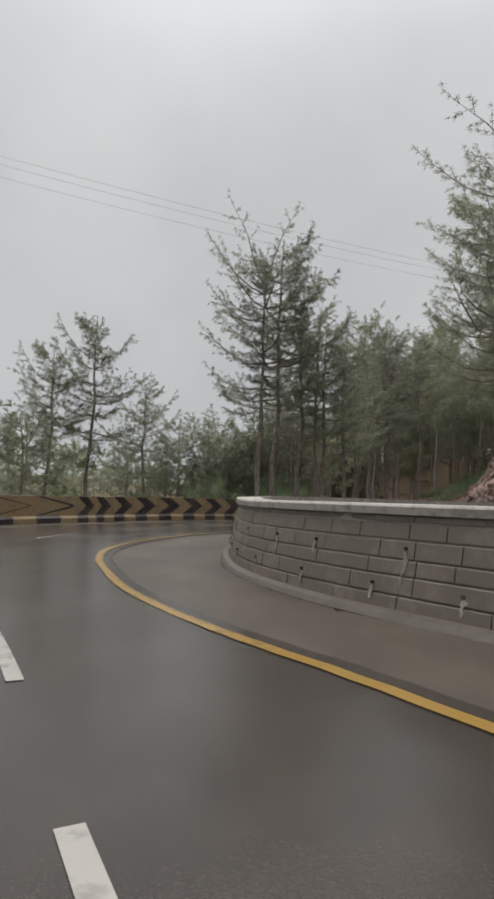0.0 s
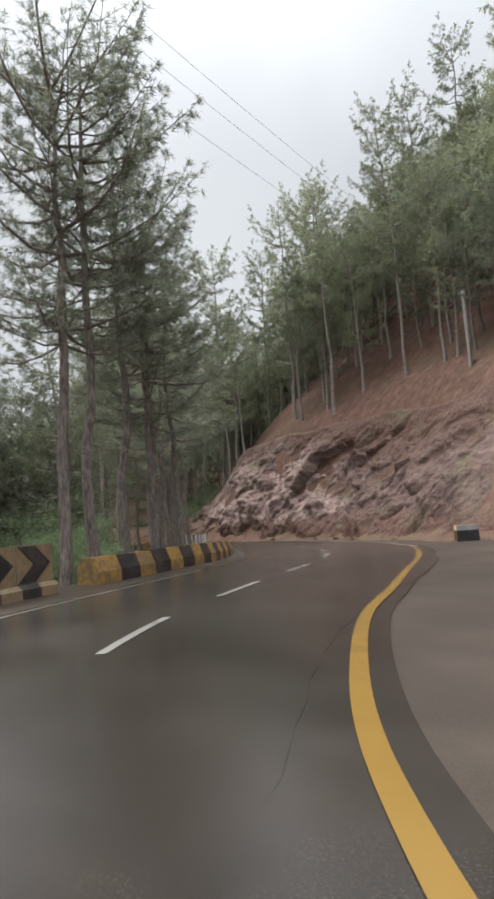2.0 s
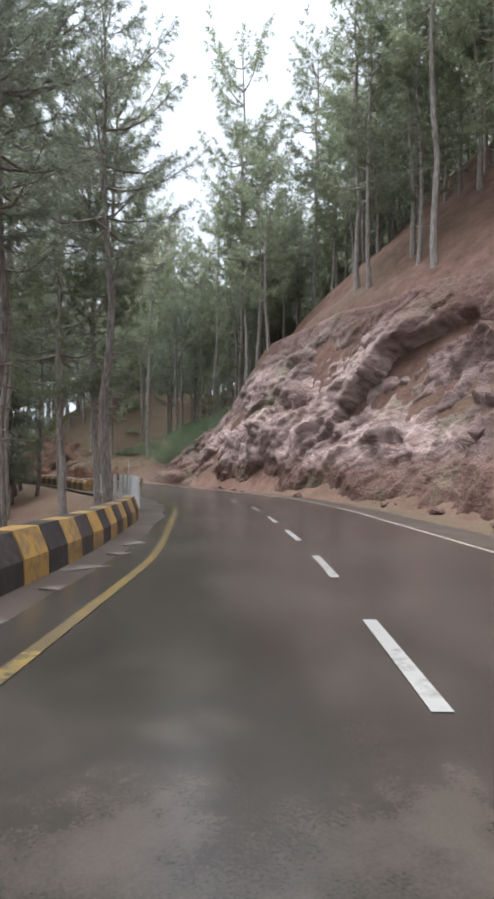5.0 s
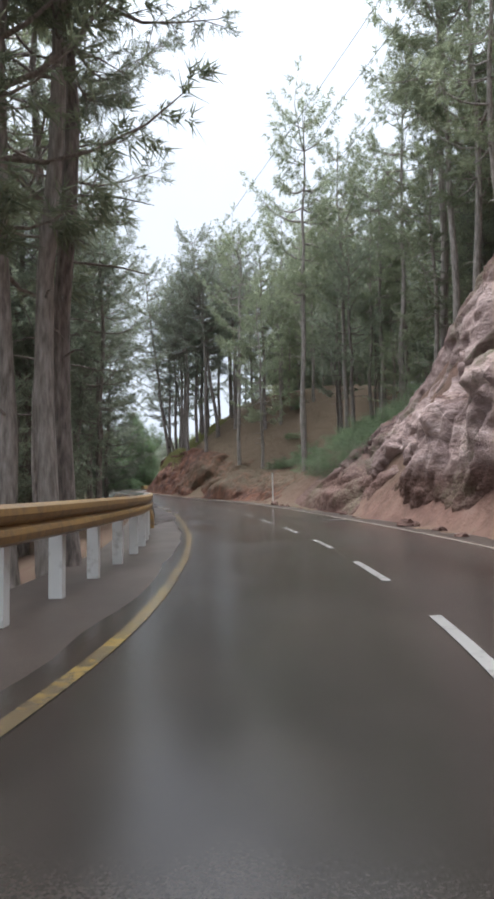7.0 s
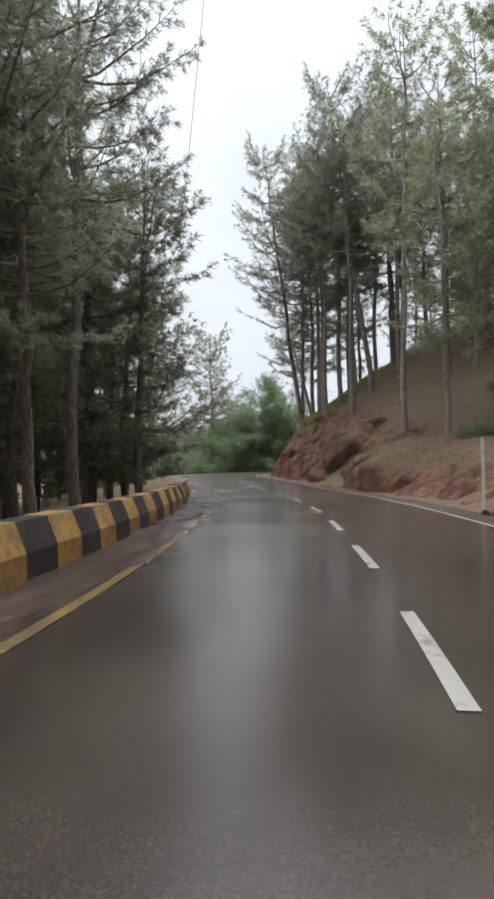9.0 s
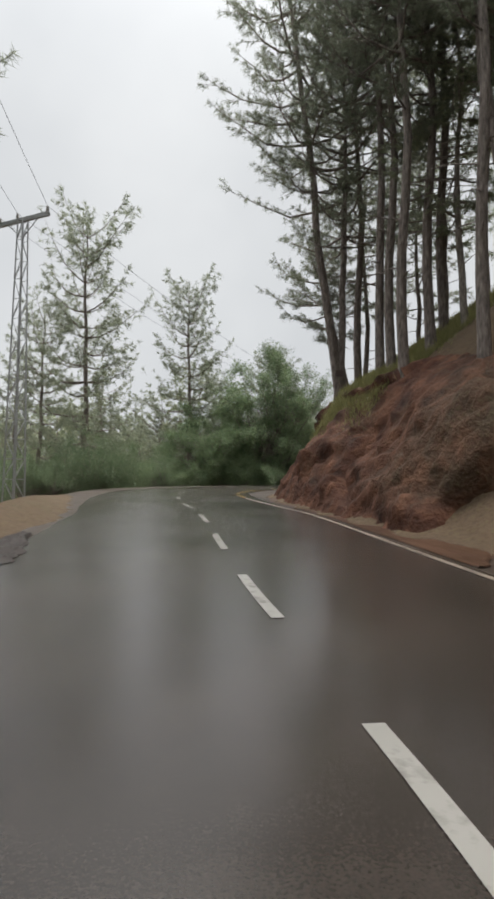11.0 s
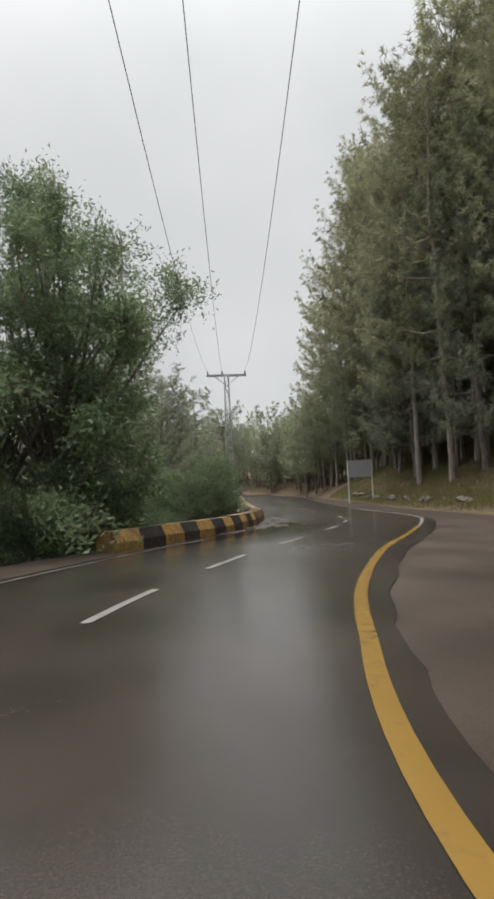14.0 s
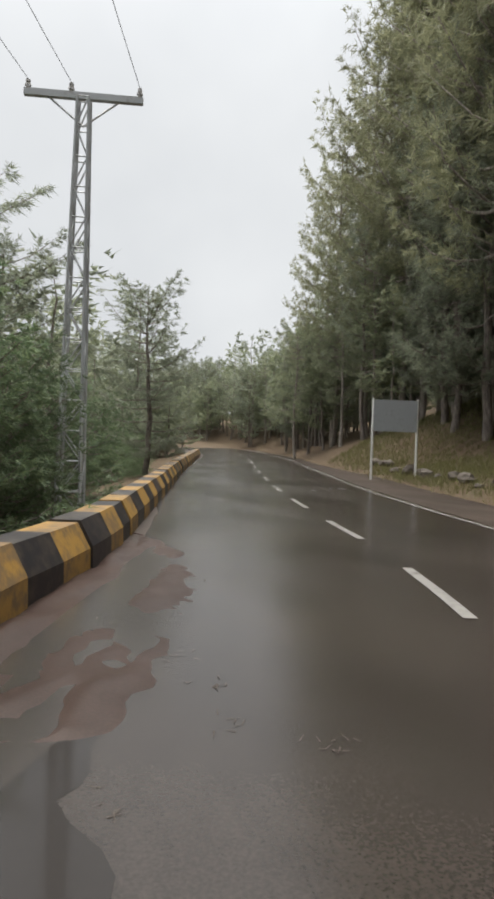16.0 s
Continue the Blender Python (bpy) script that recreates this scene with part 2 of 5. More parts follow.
def make_rock():
    """Pale rock where the cutting is quarried, red soil over it and to both ends, moss and dirt."""
    m, nt, b = material("pink_grey_rock", 0.75)
    b.inputs["Specular IOR Level"].default_value = 0.18
    big = tex(nt, "Noise", 0.22, 5)
    mid = tex(nt, "Noise", 1.3, 7, stretch=(1, 0.6, 1.6))
    fine = tex(nt, "Noise", 9, 6)
    pos = nt.nodes.new("ShaderNodeTexCoord")
    xyz = nt.nodes.new("ShaderNodeSeparateXYZ")
    nt.links.new(pos.outputs["Object"], xyz.inputs[0])
    geo = nt.nodes.new("ShaderNodeNewGeometry")
    sep = nt.nodes.new("ShaderNodeSeparateXYZ")
    nt.links.new(geo.outputs["Normal"], sep.inputs[0])

    def over(src, lo, hi):
        n = nt.nodes.new("ShaderNodeMapRange")
        n.inputs[1].default_value, n.inputs[2].default_value = lo, hi
        nt.links.new(src, n.inputs[0])
        return n.outputs[0]

    def math_(op, a_, c_):
        n = nt.nodes.new("ShaderNodeMath")
        n.operation = op
        for k_, v_ in enumerate((a_, c_)):
            if isinstance(v_, float):
                n.inputs[k_].default_value = v_
            else:
                nt.links.new(v_, n.inputs[k_])
        return n.outputs[0]
    pale = ramp(nt, mid.outputs[0], [(0.28, (0.15, 0.102, 0.092)), (0.48, (0.30, 0.218, 0.198)), (0.7, (0.43, 0.335, 0.31))])
    red = ramp(nt, mid.outputs[0], [(0.3, (0.085, 0.055, 0.050)), (0.55, (0.155, 0.105, 0.095)), (0.75, (0.235, 0.17, 0.157))])
    soil = ramp(nt, fine.outputs[0], [(0.3, (0.075, 0.042, 0.033)), (0.6, (0.135, 0.077, 0.06)), (0.8, (0.19, 0.117, 0.095))])
    stretch = math_("MULTIPLY", over(xyz.outputs[1], 56.0, 68.0), over(xyz.outputs[1], 91.0, 86.0))
    where = math_("ADD", math_("MULTIPLY", stretch, 0.34), big.outputs[0])
    c = mix(nt, over(where, 0.62, 0.78), red.outputs[0], pale.outputs[0])
    cells = tex(nt, "Voronoi", 0.8, stretch=(1, 0.6, 1.3))
    tone = ramp(nt, cells.outputs["Color"], [(0.1, (0.62, 0.57, 0.56)), (0.5, (0.95, 0.92, 0.90)), (0.9, (1.3, 1.27, 1.24))])
    c = mix(nt, 0.85, c.outputs[0], tone.outputs[0], "MULTIPLY")
    # soil lies high on the face, on ledges and in a scree at the foot
    high = math_("ADD", over(xyz.outputs[2], 2.5, 9.5), math_("MULTIPLY", big.outputs[0], 1.2))
    high = math_("SUBTRACT", high, math_("MULTIPLY", stretch, 0.45))
    c2 = mix(nt, over(high, 0.85, 1.2), c.outputs[0], soil.outputs[0])
    ledge = math_("ADD", sep.outputs[2], math_("MULTIPLY", mid.outputs[0], 0.5))
    c3 = mix(nt, over(ledge, 0.92, 1.12), c2.outputs[0], soil.outputs[0])
    foot = math_("ADD", over(xyz.outputs[2], 2.3, 0.2), math_("MULTIPLY", big.outputs[0], 0.8))
    c4 = mix(nt, over(foot, 0.8, 1.15), c3.outputs[0], soil.outputs[0])
    green = tex(nt, "Noise", 0.3, 4)
    moss = mix(nt, 0.35, green.outputs[0], fine.outputs[0])
    c5 = mix(nt, over(moss.outputs[0], 0.53, 0.68), c4.outputs[0], (0.125, 0.115, 0.07))
    nt.links.new(c5.outputs[0], b.inputs["Base Color"])
    bump(nt, b, mid.outputs[0], 0.25, 0.8)
    bump(nt, b, fine.outputs[0], 0.06, 0.8)
    return m


def make_bark(name, a, c, d):
    m, nt, b = material(name, 0.85)
    n = tex(nt, "Noise", 5, 6, stretch=(3, 3, 0.6))
    r = ramp(nt, n.outputs[0], [(0.32, a), (0.55, c), (0.75, d)])
    nt.links.new(r.outputs[0], b.inputs["Base Color"])
    bump(nt, b, n.outputs[0], 0.03, 0.8)
    return m


def make_leaf(name, a, c, rough=0.55):
    m, nt, b = material(name, rough)
    oi = nt.nodes.new("ShaderNodeObjectInfo")
    geo = nt.nodes.new("ShaderNodeNewGeometry")
    r = ramp(nt, geo.outputs["Random Per Island"], [(0.0, a), (1.0, c)])
    hs = nt.nodes.new("ShaderNodeHueSaturation")
    mr = nt.nodes.new("ShaderNodeMapRange")
    mr.inputs[3].default_value, mr.inputs[4].default_value = 0.7, 1.3
    nt.links.new(oi.outputs["Random"], mr.inputs[0])
    nt.links.new(mr.outputs[0], hs.inputs["Value"])
    nt.links.new(r.outputs[0], hs.inputs["Color"])
    nt.links.new(hs.outputs[0], b.inputs["Base Color"])
    tr = nt.nodes.new("ShaderNodeBsdfTranslucent")
    nt.links.new(hs.outputs[0], tr.inputs[0])
    ms = nt.nodes.new("ShaderNodeMixShader")
    ms.inputs[0].default_value = 0.5
    nt.links.new(b.outputs[0], ms.inputs[1])
    nt.links.new(tr.outputs[0], ms.inputs[2])
    nt.links.new(ms.outputs[0], nt.nodes["Material Output"].inputs[0])
    return m


MAT["ground"] = make_ground()
MAT["rock"] = make_rock()


def make_bank():
    m, nt, b = material("wet_red_earth", 0.7)
    b.inputs["Specular IOR Level"].default_value = 0.15
    mid = tex(nt, "Noise", 1.3, 7)
    fine = tex(nt, "Noise", 11, 5)
    c = ramp(nt, mid.outputs[0], [(0.32, (0.03, 0.0135, 0.009)), (0.5, (0.085, 0.036, 0.022)), (0.66, (0.16, 0.074, 0.044))])
    g = ramp(nt, mix(nt, 0.5, tex(nt, "Noise", 0.5, 4).outputs[0], fine.outputs[0]).outputs[0], [(0.55, 0.0), (0.68, 0.5)])
    c = mix(nt, g.outputs[0], c.outputs[0], (0.10, 0.085, 0.045))
    # needle litter covers the low bank before the bend
    oc = nt.nodes.new("ShaderNodeTexCoord")
    xyz = nt.nodes.new("ShaderNodeSeparateXYZ")
    nt.links.new(oc.outputs["Object"], xyz.inputs[0])
    fac = []
    for axis, lo, hi in ((2, -0.25, 0.55), (1, 127, 119)):
        n = nt.nodes.new("ShaderNodeMapRange")
        n.inputs[1].default_value, n.inputs[2].default_value = lo, hi
        nt.links.new(xyz.outputs[axis], n.inputs[0])
        fac.append(n.outputs[0])
    cover = mix(nt, 1.0, fac[0], fac[1], "MULTIPLY")
    worn = ramp(nt, mid.outputs[0], [(0.35, 1.0), (0.62, 0.45)])
    cover = mix(nt, 1.0, cover.outputs[0], worn.outputs[0], "MULTIPLY")
    litter = ramp(nt, fine.outputs[0], [(0.3, (0.06, 0.044, 0.027)), (0.55, (0.105, 0.08, 0.05)), (0.75, (0.115, 0.105, 0.052))])
    nt.links.new(mix(nt, cover.outputs[0], c.outputs[0], litter.outputs[0]).outputs[0], b.inputs["Base Color"])
    bump(nt, b, mid.outputs[0], 0.3, 0.8)
    bump(nt, b, fine.outputs[0], 0.07, 0.8)
    return m


MAT["bank"] = make_bank()
MAT["bark"] = make_bark("pine_bark", (0.075, 0.062, 0.054), (0.20, 0.166, 0.145), (0.33, 0.285, 0.25))
MAT["pale_bark"] = make_bark("pale_pine_bark", (0.14, 0.12, 0.10), (0.29, 0.25, 0.22), (0.42, 0.37, 0.335))
MAT["needles"] = make_leaf("pine_needles", (0.155, 0.18, 0.132), (0.28, 0.30, 0.215))
MAT["needles_light"] = make_leaf("light_pine_needles", (0.175, 0.205, 0.13), (0.31, 0.33, 0.21))
MAT["needles_olive"] = make_leaf("olive_pine_needles", (0.215, 0.225, 0.135), (0.35, 0.355, 0.22))
MAT["leaves"] = make_leaf("dark_green_leaves", (0.12, 0.18, 0.10), (0.21, 0.265, 0.14), 0.45)
MAT["grass"] = make_leaf("grass_blades", (0.15, 0.155, 0.06), (0.28, 0.265, 0.115))
MAT["stone"] = make_paint("dressed_grey_stone", (0.135, 0.113, 0.088), (0.19, 0.163, 0.132), 0.55, 0.6)

# ---- plan: the road's centre line, the foot of the cutting ----
CENTRE = [(9, -20), (5.3, -10.1), (2.15, -3.15), (-0.36, 1.93), (-2.45, 6.08), (-4.65, 9.9), (-5.95, 13.9), (-6.0, 18.05), (-5.0, 21.3), (-3.1, 23.5), (-0.5, 26.6),
          (2.7, 29.4), (6.1, 32.1), (9.4, 35.3), (11.9, 38.9), (14.2, 42.6), (16.2, 46.3), (18.6, 51), (20.8, 55.9), (22.9, 61), (24.6, 66.4),
          (25.5, 72), (26.0, 78), (26.1, 84), (26.0, 91), (25.4, 99), (24.6, 105), (23.4, 111), (21.8, 116.5), (19.5, 125), (18, 129.3),
          (16.7, 133.8), (16.0, 138.5), (16.6, 143.7)]
CENTRE += [(18.9, 148.6), (22.3, 153.3), (25.3, 156.6), (28.1, 159.9), (30.5, 163.6), (32.3, 167.6), (33.6, 172), (35.2, 177.5),
           (38, 186), (41.5, 196), (45.2, 207), (47.6, 219), (48.2, 232), (46.5, 248), (42, 270), (36, 290)]
FOOT = [(80, -12), (52, 2), (34, 13), (24, 21), (18, 28), (16, 34), (18.8, 40), (23.5, 47.5), (28, 57), (29.5, 64), (30.1, 72), (30.3, 82),
        (30.2, 92), (29.8, 100), (28.4, 110), (26.3, 117.5), (24, 122.7), (22.2, 128.5), (20.8, 133), (20.5, 137), (20.8, 141), (21.6, 143.7),
        (23.8, 147), (27.5, 150.5), (32, 155), (37, 162), (39.7, 171), (41.7, 180), (46.5, 197), (51, 212), (53.6, 228), (53, 248), (50, 270), (46, 290)]


def spline(points, step=0.5):
    p = np.array([points[0], *points, points[-1]], float)
    out = []
    for i in range(1, len(p) - 2):
        n = max(2, int(np.linalg.norm(p[i + 1] - p[i]) / step))
        t = np.linspace(0, 1, n, endpoint=False)[:, None]
        a, b, c, d = p[i - 1], p[i], p[i + 1], p[i + 2]
        out.append(0.5 * (2 * b + (c - a) * t + (2 * a - 5 * b + 4 * c - d) * t ** 2 + (3 * b - a - 3 * c + d) * t ** 3))
    out.append(p[-1:])
    return np.concatenate(out)


def arc(line):
    return np.concatenate([[0], np.cumsum(np.linalg.norm(np.diff(line, axis=0), axis=1))])


def rights(line):
    t = np.gradient(line, axis=0)
    t /= np.linalg.norm(t, axis=1)[:, None]
    return np.stack([t[:, 1], -t[:, 0]], 1)


MID, TOE = spline(CENTRE), spline(FOOT)
MID_S, TOE_S = arc(MID), arc(TOE)
MID_R, TOE_R = rights(MID), rights(TOE)


def near(line, normal, xy):
    """The nearest sample of a line to each point, and the signed distance (right is positive)."""
    xy = np.asarray(xy, float).reshape(-1, 2)
    idx = np.empty(len(xy), int)
    for k in range(0, len(xy), 4000):
        q = xy[k:k + 4000]
        idx[k:k + 4000] = ((q[:, None, :] - line[None]) ** 2).sum(2).argmin(1)
    d = xy - line[idx]
    side = np.sign((d * normal[idx]).sum(1))
    return idx, side * np.linalg.norm(d, axis=1)


def road_z(y):
    return np.interp(y, [-30, 0, 6, 12, 19, 27, 34, 42, 52, 57, 67, 78, 86, 103, 115, 121, 131, 141, 152, 161, 167, 173, 180, 220, 290],
                     [0.3, 0, -.13, -.19, -.14, -.05, -.05, -.23, -.53, -.63, -.74, -.83, -.86, -.83, -.77, -.64, -.42, -.28, -.17, -.03, -.04, .02, 0.15, 1.2, 4])


# cutting: (y along the foot, height of the steep face, its slope, slope above, highest rise)
CUT = np.array([(-20, 6, .8, .8, 90), (20, 8, .9, .9, 90), (34, 9, 1.05, .95, 90), (50, 10.5, 1.2, .95, 90), (62, 12.5, 1.75, .95, 85), (69, 13.5, 2.25, .9, 82), (79, 13, 2.2, .85, 75),
                (84, 11, 2.1, .8, 66), (86.5, 9, 1.95, .78, 60), (89.5, 7, 1.6, .78, 56), (93, 3.8, 1.1, .65, 40), (97, 2.3, .85, .55, 30), (104, 1.7, .75, .47, 22), (112, 1.2, .7, .38, 12), (120, 2.6, 1.1, .7, 11), (127, 4.0, 1.5, .8, 11), (131, 4.5, 1.6, .75, 11), (134.5, 4.2, 1.55, .7, 10), (138, 3.4, 1.4, .65, 9), (141, 2.8, 1.05, .7, 8), (143.6, .55, 2.2, .55, 6),
                (148, .45, 2.4, .32, 5), (154, .4, 1.6, .4, 12), (165, .8, .2, .55, 26), (186, 1.0, .2, .6, 30), (194, 1.5, .6, .5, 22), (206, 1.2, .5, .3, 11), (225, 1.0, .4, .2, 8), (300, 1.0, .3, .2, 8)])
RNG = np.random.RandomState(7)
_ph = RNG.uniform(0, 6.28, (24, 3))
_fr = RNG.uniform(-1, 1, (24, 2))


def wobble(x, y, scale):
    """Smooth noise from a sum of sines, about -1 to 1."""
    out = 0
    for k in range(8):
        f = _fr[k] / scale * (1 + 0.35 * k)
        out = out + np.sin(f[0] * x * 6.28 + f[1] * y * 6.28 + _ph[k, 0]) / (1 + 0.35 * k)
    return out / 3.2


def rise(q, yt):
    """Height of the hillside over the road, q metres in from the foot."""
    hc, sc, sh, top = (np.interp(yt, CUT[:, 0], CUT[:, k]) for k in (1, 2, 3, 4))
    q = np.maximum(q, 0)
    z = np.minimum(q * sc, hc) + np.maximum(q - hc / sc, 0) * sh
    return np.minimum(z, top)


# wall on the inside of the first bend
WALL = spline([(15, -18), (11.5, -9), (7.6, -1.5), (4.7, 3.4), (2.6, 6.5), (1.2, 8.5), (0.3, 10.4), (-0.2, 12.2), (-0.42, 14.3), (-0.42, 16), (-0.18, 17.6), (0.3, 19.2), (1.1, 20.5), (2.3, 21.5), (4.2, 22), (7, 22.2), (14, 20.5)], 0.25)
WALL_S, WALL_R = arc(WALL), rights(WALL)
EDGE_L = lambda y: np.interp(y, [-20, 5, 12, 30, 36, 40, 50, 58, 62, 67, 75, 81, 110, 118, 125, 136, 142, 150, 154, 157.5, 161, 165, 170, 177, 200, 260],
                             [4.6, 4.6, 4.6, 4.7, 4.2, 4.0, 4.1, 4.2, 4.4, 4.36, 4.15, 4.35, 4.3, 3.9, 3.6, 4.0, 4.4, 4.3, 3.78, 3.45, 3.6, 3.9, 3.75, 3.5, 3.7, 4.1])


def ground_z(x, y, bare=False):
    """Height of the ground; bare: without the hollows that hold the rock face and the earth bank."""
    x, y = np.asarray(x, float).ravel(), np.asarray(y, float).ravel()
    xy = np.stack([x, y], 1)
    i, d = near(MID, MID_R, xy)
    j, q = near(TOE, TOE_R, xy)
    k, w = near(WALL, WALL_R, xy)
    base = road_z(MID[i, 1])
    el = EDGE_L(MID[i, 1])
    yt = TOE[j, 1]
    level = (d > 0) & (q < 0.6) & (y < 40)
    z = base + wobble(x, y, 9) * 0.12 * np.clip((np.abs(d) - 5) / 4, 0, 1) * (1 - level)
    # outer side falls away
    out = np.maximum(-d - el - 0.7, 0)
    drop = np.interp(MID[i, 1], [0, 40, 60, 110, 125, 160, 190, 230], [0.55, 0.5, 0.4, 0.3, 0.16, 0.18, 0.25, 0.1])
    depth = np.interp(MID[i, 1], [0, 60, 110, 130, 165, 200, 240], [26, 22, 16, 7, 8, 10, 5])
    fall = depth * (1 - np.exp(-out * drop / depth))
    z = np.where(d < 0, z - fall, z)
    # bank with earth beside the second bend, outer side
    bankl = np.interp(MID[i, 1], [112, 118, 128, 136], [0, 0.6, 0.5, 0])
    z = np.where(d < 0, z + bankl * np.clip(-(d + el) / 1.2, 0, 1) * np.exp(-np.maximum(-d - el - 1, 0) / 3), z)
    # hillside
    hill = rise(q - 0.2, yt) * np.clip((325 - y) / 70, 0, 1) * np.where(yt > 148, 1 + 0.12 * wobble(x, y, 30), 1 + 0.06 * wobble(x, y, 14))
    z = np.where(q > 0, np.maximum(z, base + hill), z)
    if not bare:
        z = z - 1.0 * np.clip((q - 0.6) / 0.8, 0, 1) * np.clip((9 - q) / 1.5, 0, 1) * np.clip((yt - 36) / 5, 0, 1) * np.clip((101 - yt) / 4, 0, 1)
        z = z - 0.6 * np.clip((q - 0.3) / 0.6, 0, 1) * np.clip((4.4 - q) / 0.8, 0, 1) * np.clip((yt - 106) / 3, 0, 1) * np.clip((148 - yt) / 2, 0, 1)
    # fill behind the wall
    inside = (w > 0.9) & (y < 22.5) & (d > 0)
    z = np.where(inside & (q <= 0), base + 0.75 + 0.02 * np.minimum(w, 8), z)
    # distance
    far = np.clip((y - 215) / 120, 0, 1)
    z = z + far * far * 7
    z = z + np.clip((np.abs(d) - 70) / 120, 0, 1) * wobble(x, y, 60) * 6
    return z - 0.05 * ((np.abs(d) < 7) | (level & ~inside))


def mesh_ob(name, verts, faces, mat, parent=None, smooth=False, label=""):
    me = bpy.data.meshes.new(name)
    me.from_pydata(verts if isinstance(verts, list) else verts.tolist(), [], faces if isinstance(faces, list) else faces.tolist())
    me.validate()
    if mat:
        me.materials.append(mat)
    if smooth:
        me.shade_smooth()
    ob = new(name, me)
    if parent:
        ob.parent = parent
    if label:
        ob["label"] = label
    return ob


def grid_faces(nu, nv):
    a = np.arange((nu - 1) * (nv - 1))
    r, c = a // (nv - 1), a % (nv - 1)
    v = r * nv + c
    return np.stack([v, v + 1, v + nv + 1, v + nv], 1)


def steps(lo, hi, step, reach, grow=1.25):
    a = list(np.arange(lo, hi + 0.01, step))
    s = step
    while a[-1] < hi + reach:
        s *= grow
        a.append(a[-1] + s)
    s = step
    while a[0] > lo - reach:
        s *= grow
        a.insert(0, a[0] - s)
    return np.array(a)


# ---- ground ----
gx, gy = steps(-16, 62, 0.8, 900), steps(-12, 205, 0.8, 900)
GX, GY = np.meshgrid(gx, gy, indexing="ij")
GZ = ground_z(GX, GY)
ground = mesh_ob("ground", np.stack([GX.ravel(), GY.ravel(), GZ], 1), grid_faces(len(gx), len(gy))[:, ::-1], MAT["ground"], smooth=True)
tagged(ground, "red soil and pine litter mountainside", "ground", kind="structure")


def terrain(x, y):
    return float(ground_z([x], [y])[0])


# ---- road ----
def ribbon(name, y0, y1, lo, hi, lift, mat, cells, label, category, kind="structure", line=MID, normal=MID_R, jag=0.0):
    sel = np.where((line[:, 1] >= y0) & (line[:, 1] <= y1))[0]
    lows = lo(line[sel, 1]) if callable(lo) else np.full(len(sel), float(lo))
    highs = hi(line[sel, 1]) if callable(hi) else np.full(len(sel), float(hi))
    t = np.linspace(0, 1, cells + 1)
    off = lows[:, None] + (highs - lows)[:, None] * t
    if jag:
        ja = np.convolve(RNG.normal(0, jag, len(sel) + 8), np.ones(3) / 3, "same")[4:-4]
        off[:, -1] += ja
        off[:, 0] += np.convolve(RNG.normal(0, jag, len(sel) + 8), np.ones(3) / 3, "same")[4:-4]
    p = line[sel][:, None, :] + normal[sel][:, None, :] * off[..., None]
    z = road_z(line[sel, 1])[:, None] + lift + 0 * off
    v = np.concatenate([p, z[..., None]], 2).reshape(-1, 3)
    ob = mesh_ob(name, v, grid_faces(len(sel), cells + 1)[:, ::-1], mat, smooth=True)
    return tagged(ob, label, category, kind=kind)


ribbon("road", -20, 285, -3.35, lambda y: np.interp(y, [8, 24, 30, 133, 138, 150], [2.0, 2.2, 3.35, 3.35, 3.15, 3.3]), 0.02, MAT["asphalt"], 8, "wet dark asphalt road with two lanes", "road", jag=0.06)
ribbon("shoulder_outer", -20, 285, lambda y: -EDGE_L(y) - 0.9, -3.2, 0.0, MAT["mud"], 4, "muddy strip between road and parapet", "shoulder")
ribbon("shoulder_inner", 34, 132, 3.2, lambda y: np.interp(y, [34, 60, 130], [5, 4.4, 4.2]), 0.0, MAT["mud"], 4, "wet red mud verge under the cutting", "shoulder")


def apron():
    """Pale concrete between the bend, the wall and the foot of the cutting."""
    ax, ay = np.arange(-6, 22, 0.4), np.arange(-18, 36, 0.4)
    AX, AY = np.meshgrid(ax, ay, indexing="ij")
    xy = np.stack([AX.ravel(), AY.ravel()], 1)
    i, d = near(MID, MID_R, xy)
    q, w = near(TOE, TOE_R, xy)[1], near(WALL, WALL_R, xy)[1]
    keep = (d > 1.2) & (q < 0.6) & ((w < 0.25) | (xy[:, 1] > 22.3)) & (d < 14)
    f = grid_faces(len(ax), len(ay))
    f = f[keep[f].all(1)]
    used = np.unique(f)
    back = np.full(len(xy), -1)
    back[used] = np.arange(len(used))
    v = np.column_stack([xy[used], road_z(MID[i[used], 1])])
    return tagged(mesh_ob("apron", v, back[f][:, ::-1], MAT["shoulder"], smooth=True), "wet pale concrete apron beside the wall", "shoulder", kind="structure")


apron()
ribbon("verge", 131, 285, 3.0, lambda y: np.interp(y, [131, 140, 148, 154, 165, 285], [4.0, 4.6, 6.5, 7, 5.6, 5]), 0.0, MAT["mud"], 5, "wet muddy verge on the inside of the bend", "shoulder")


def at_arc(s, off, line=MID, lens=MID_S, normal=MID_R):
    x = np.interp(s, lens, line[:, 0]) + off * np.interp(s, lens, normal[:, 0])
    y = np.interp(s, lens, line[:, 1]) + off * np.interp(s, lens, normal[:, 1])
    return x, y


def arc_of(y):
    return float(np.interp(y, MID[:, 1], MID_S))


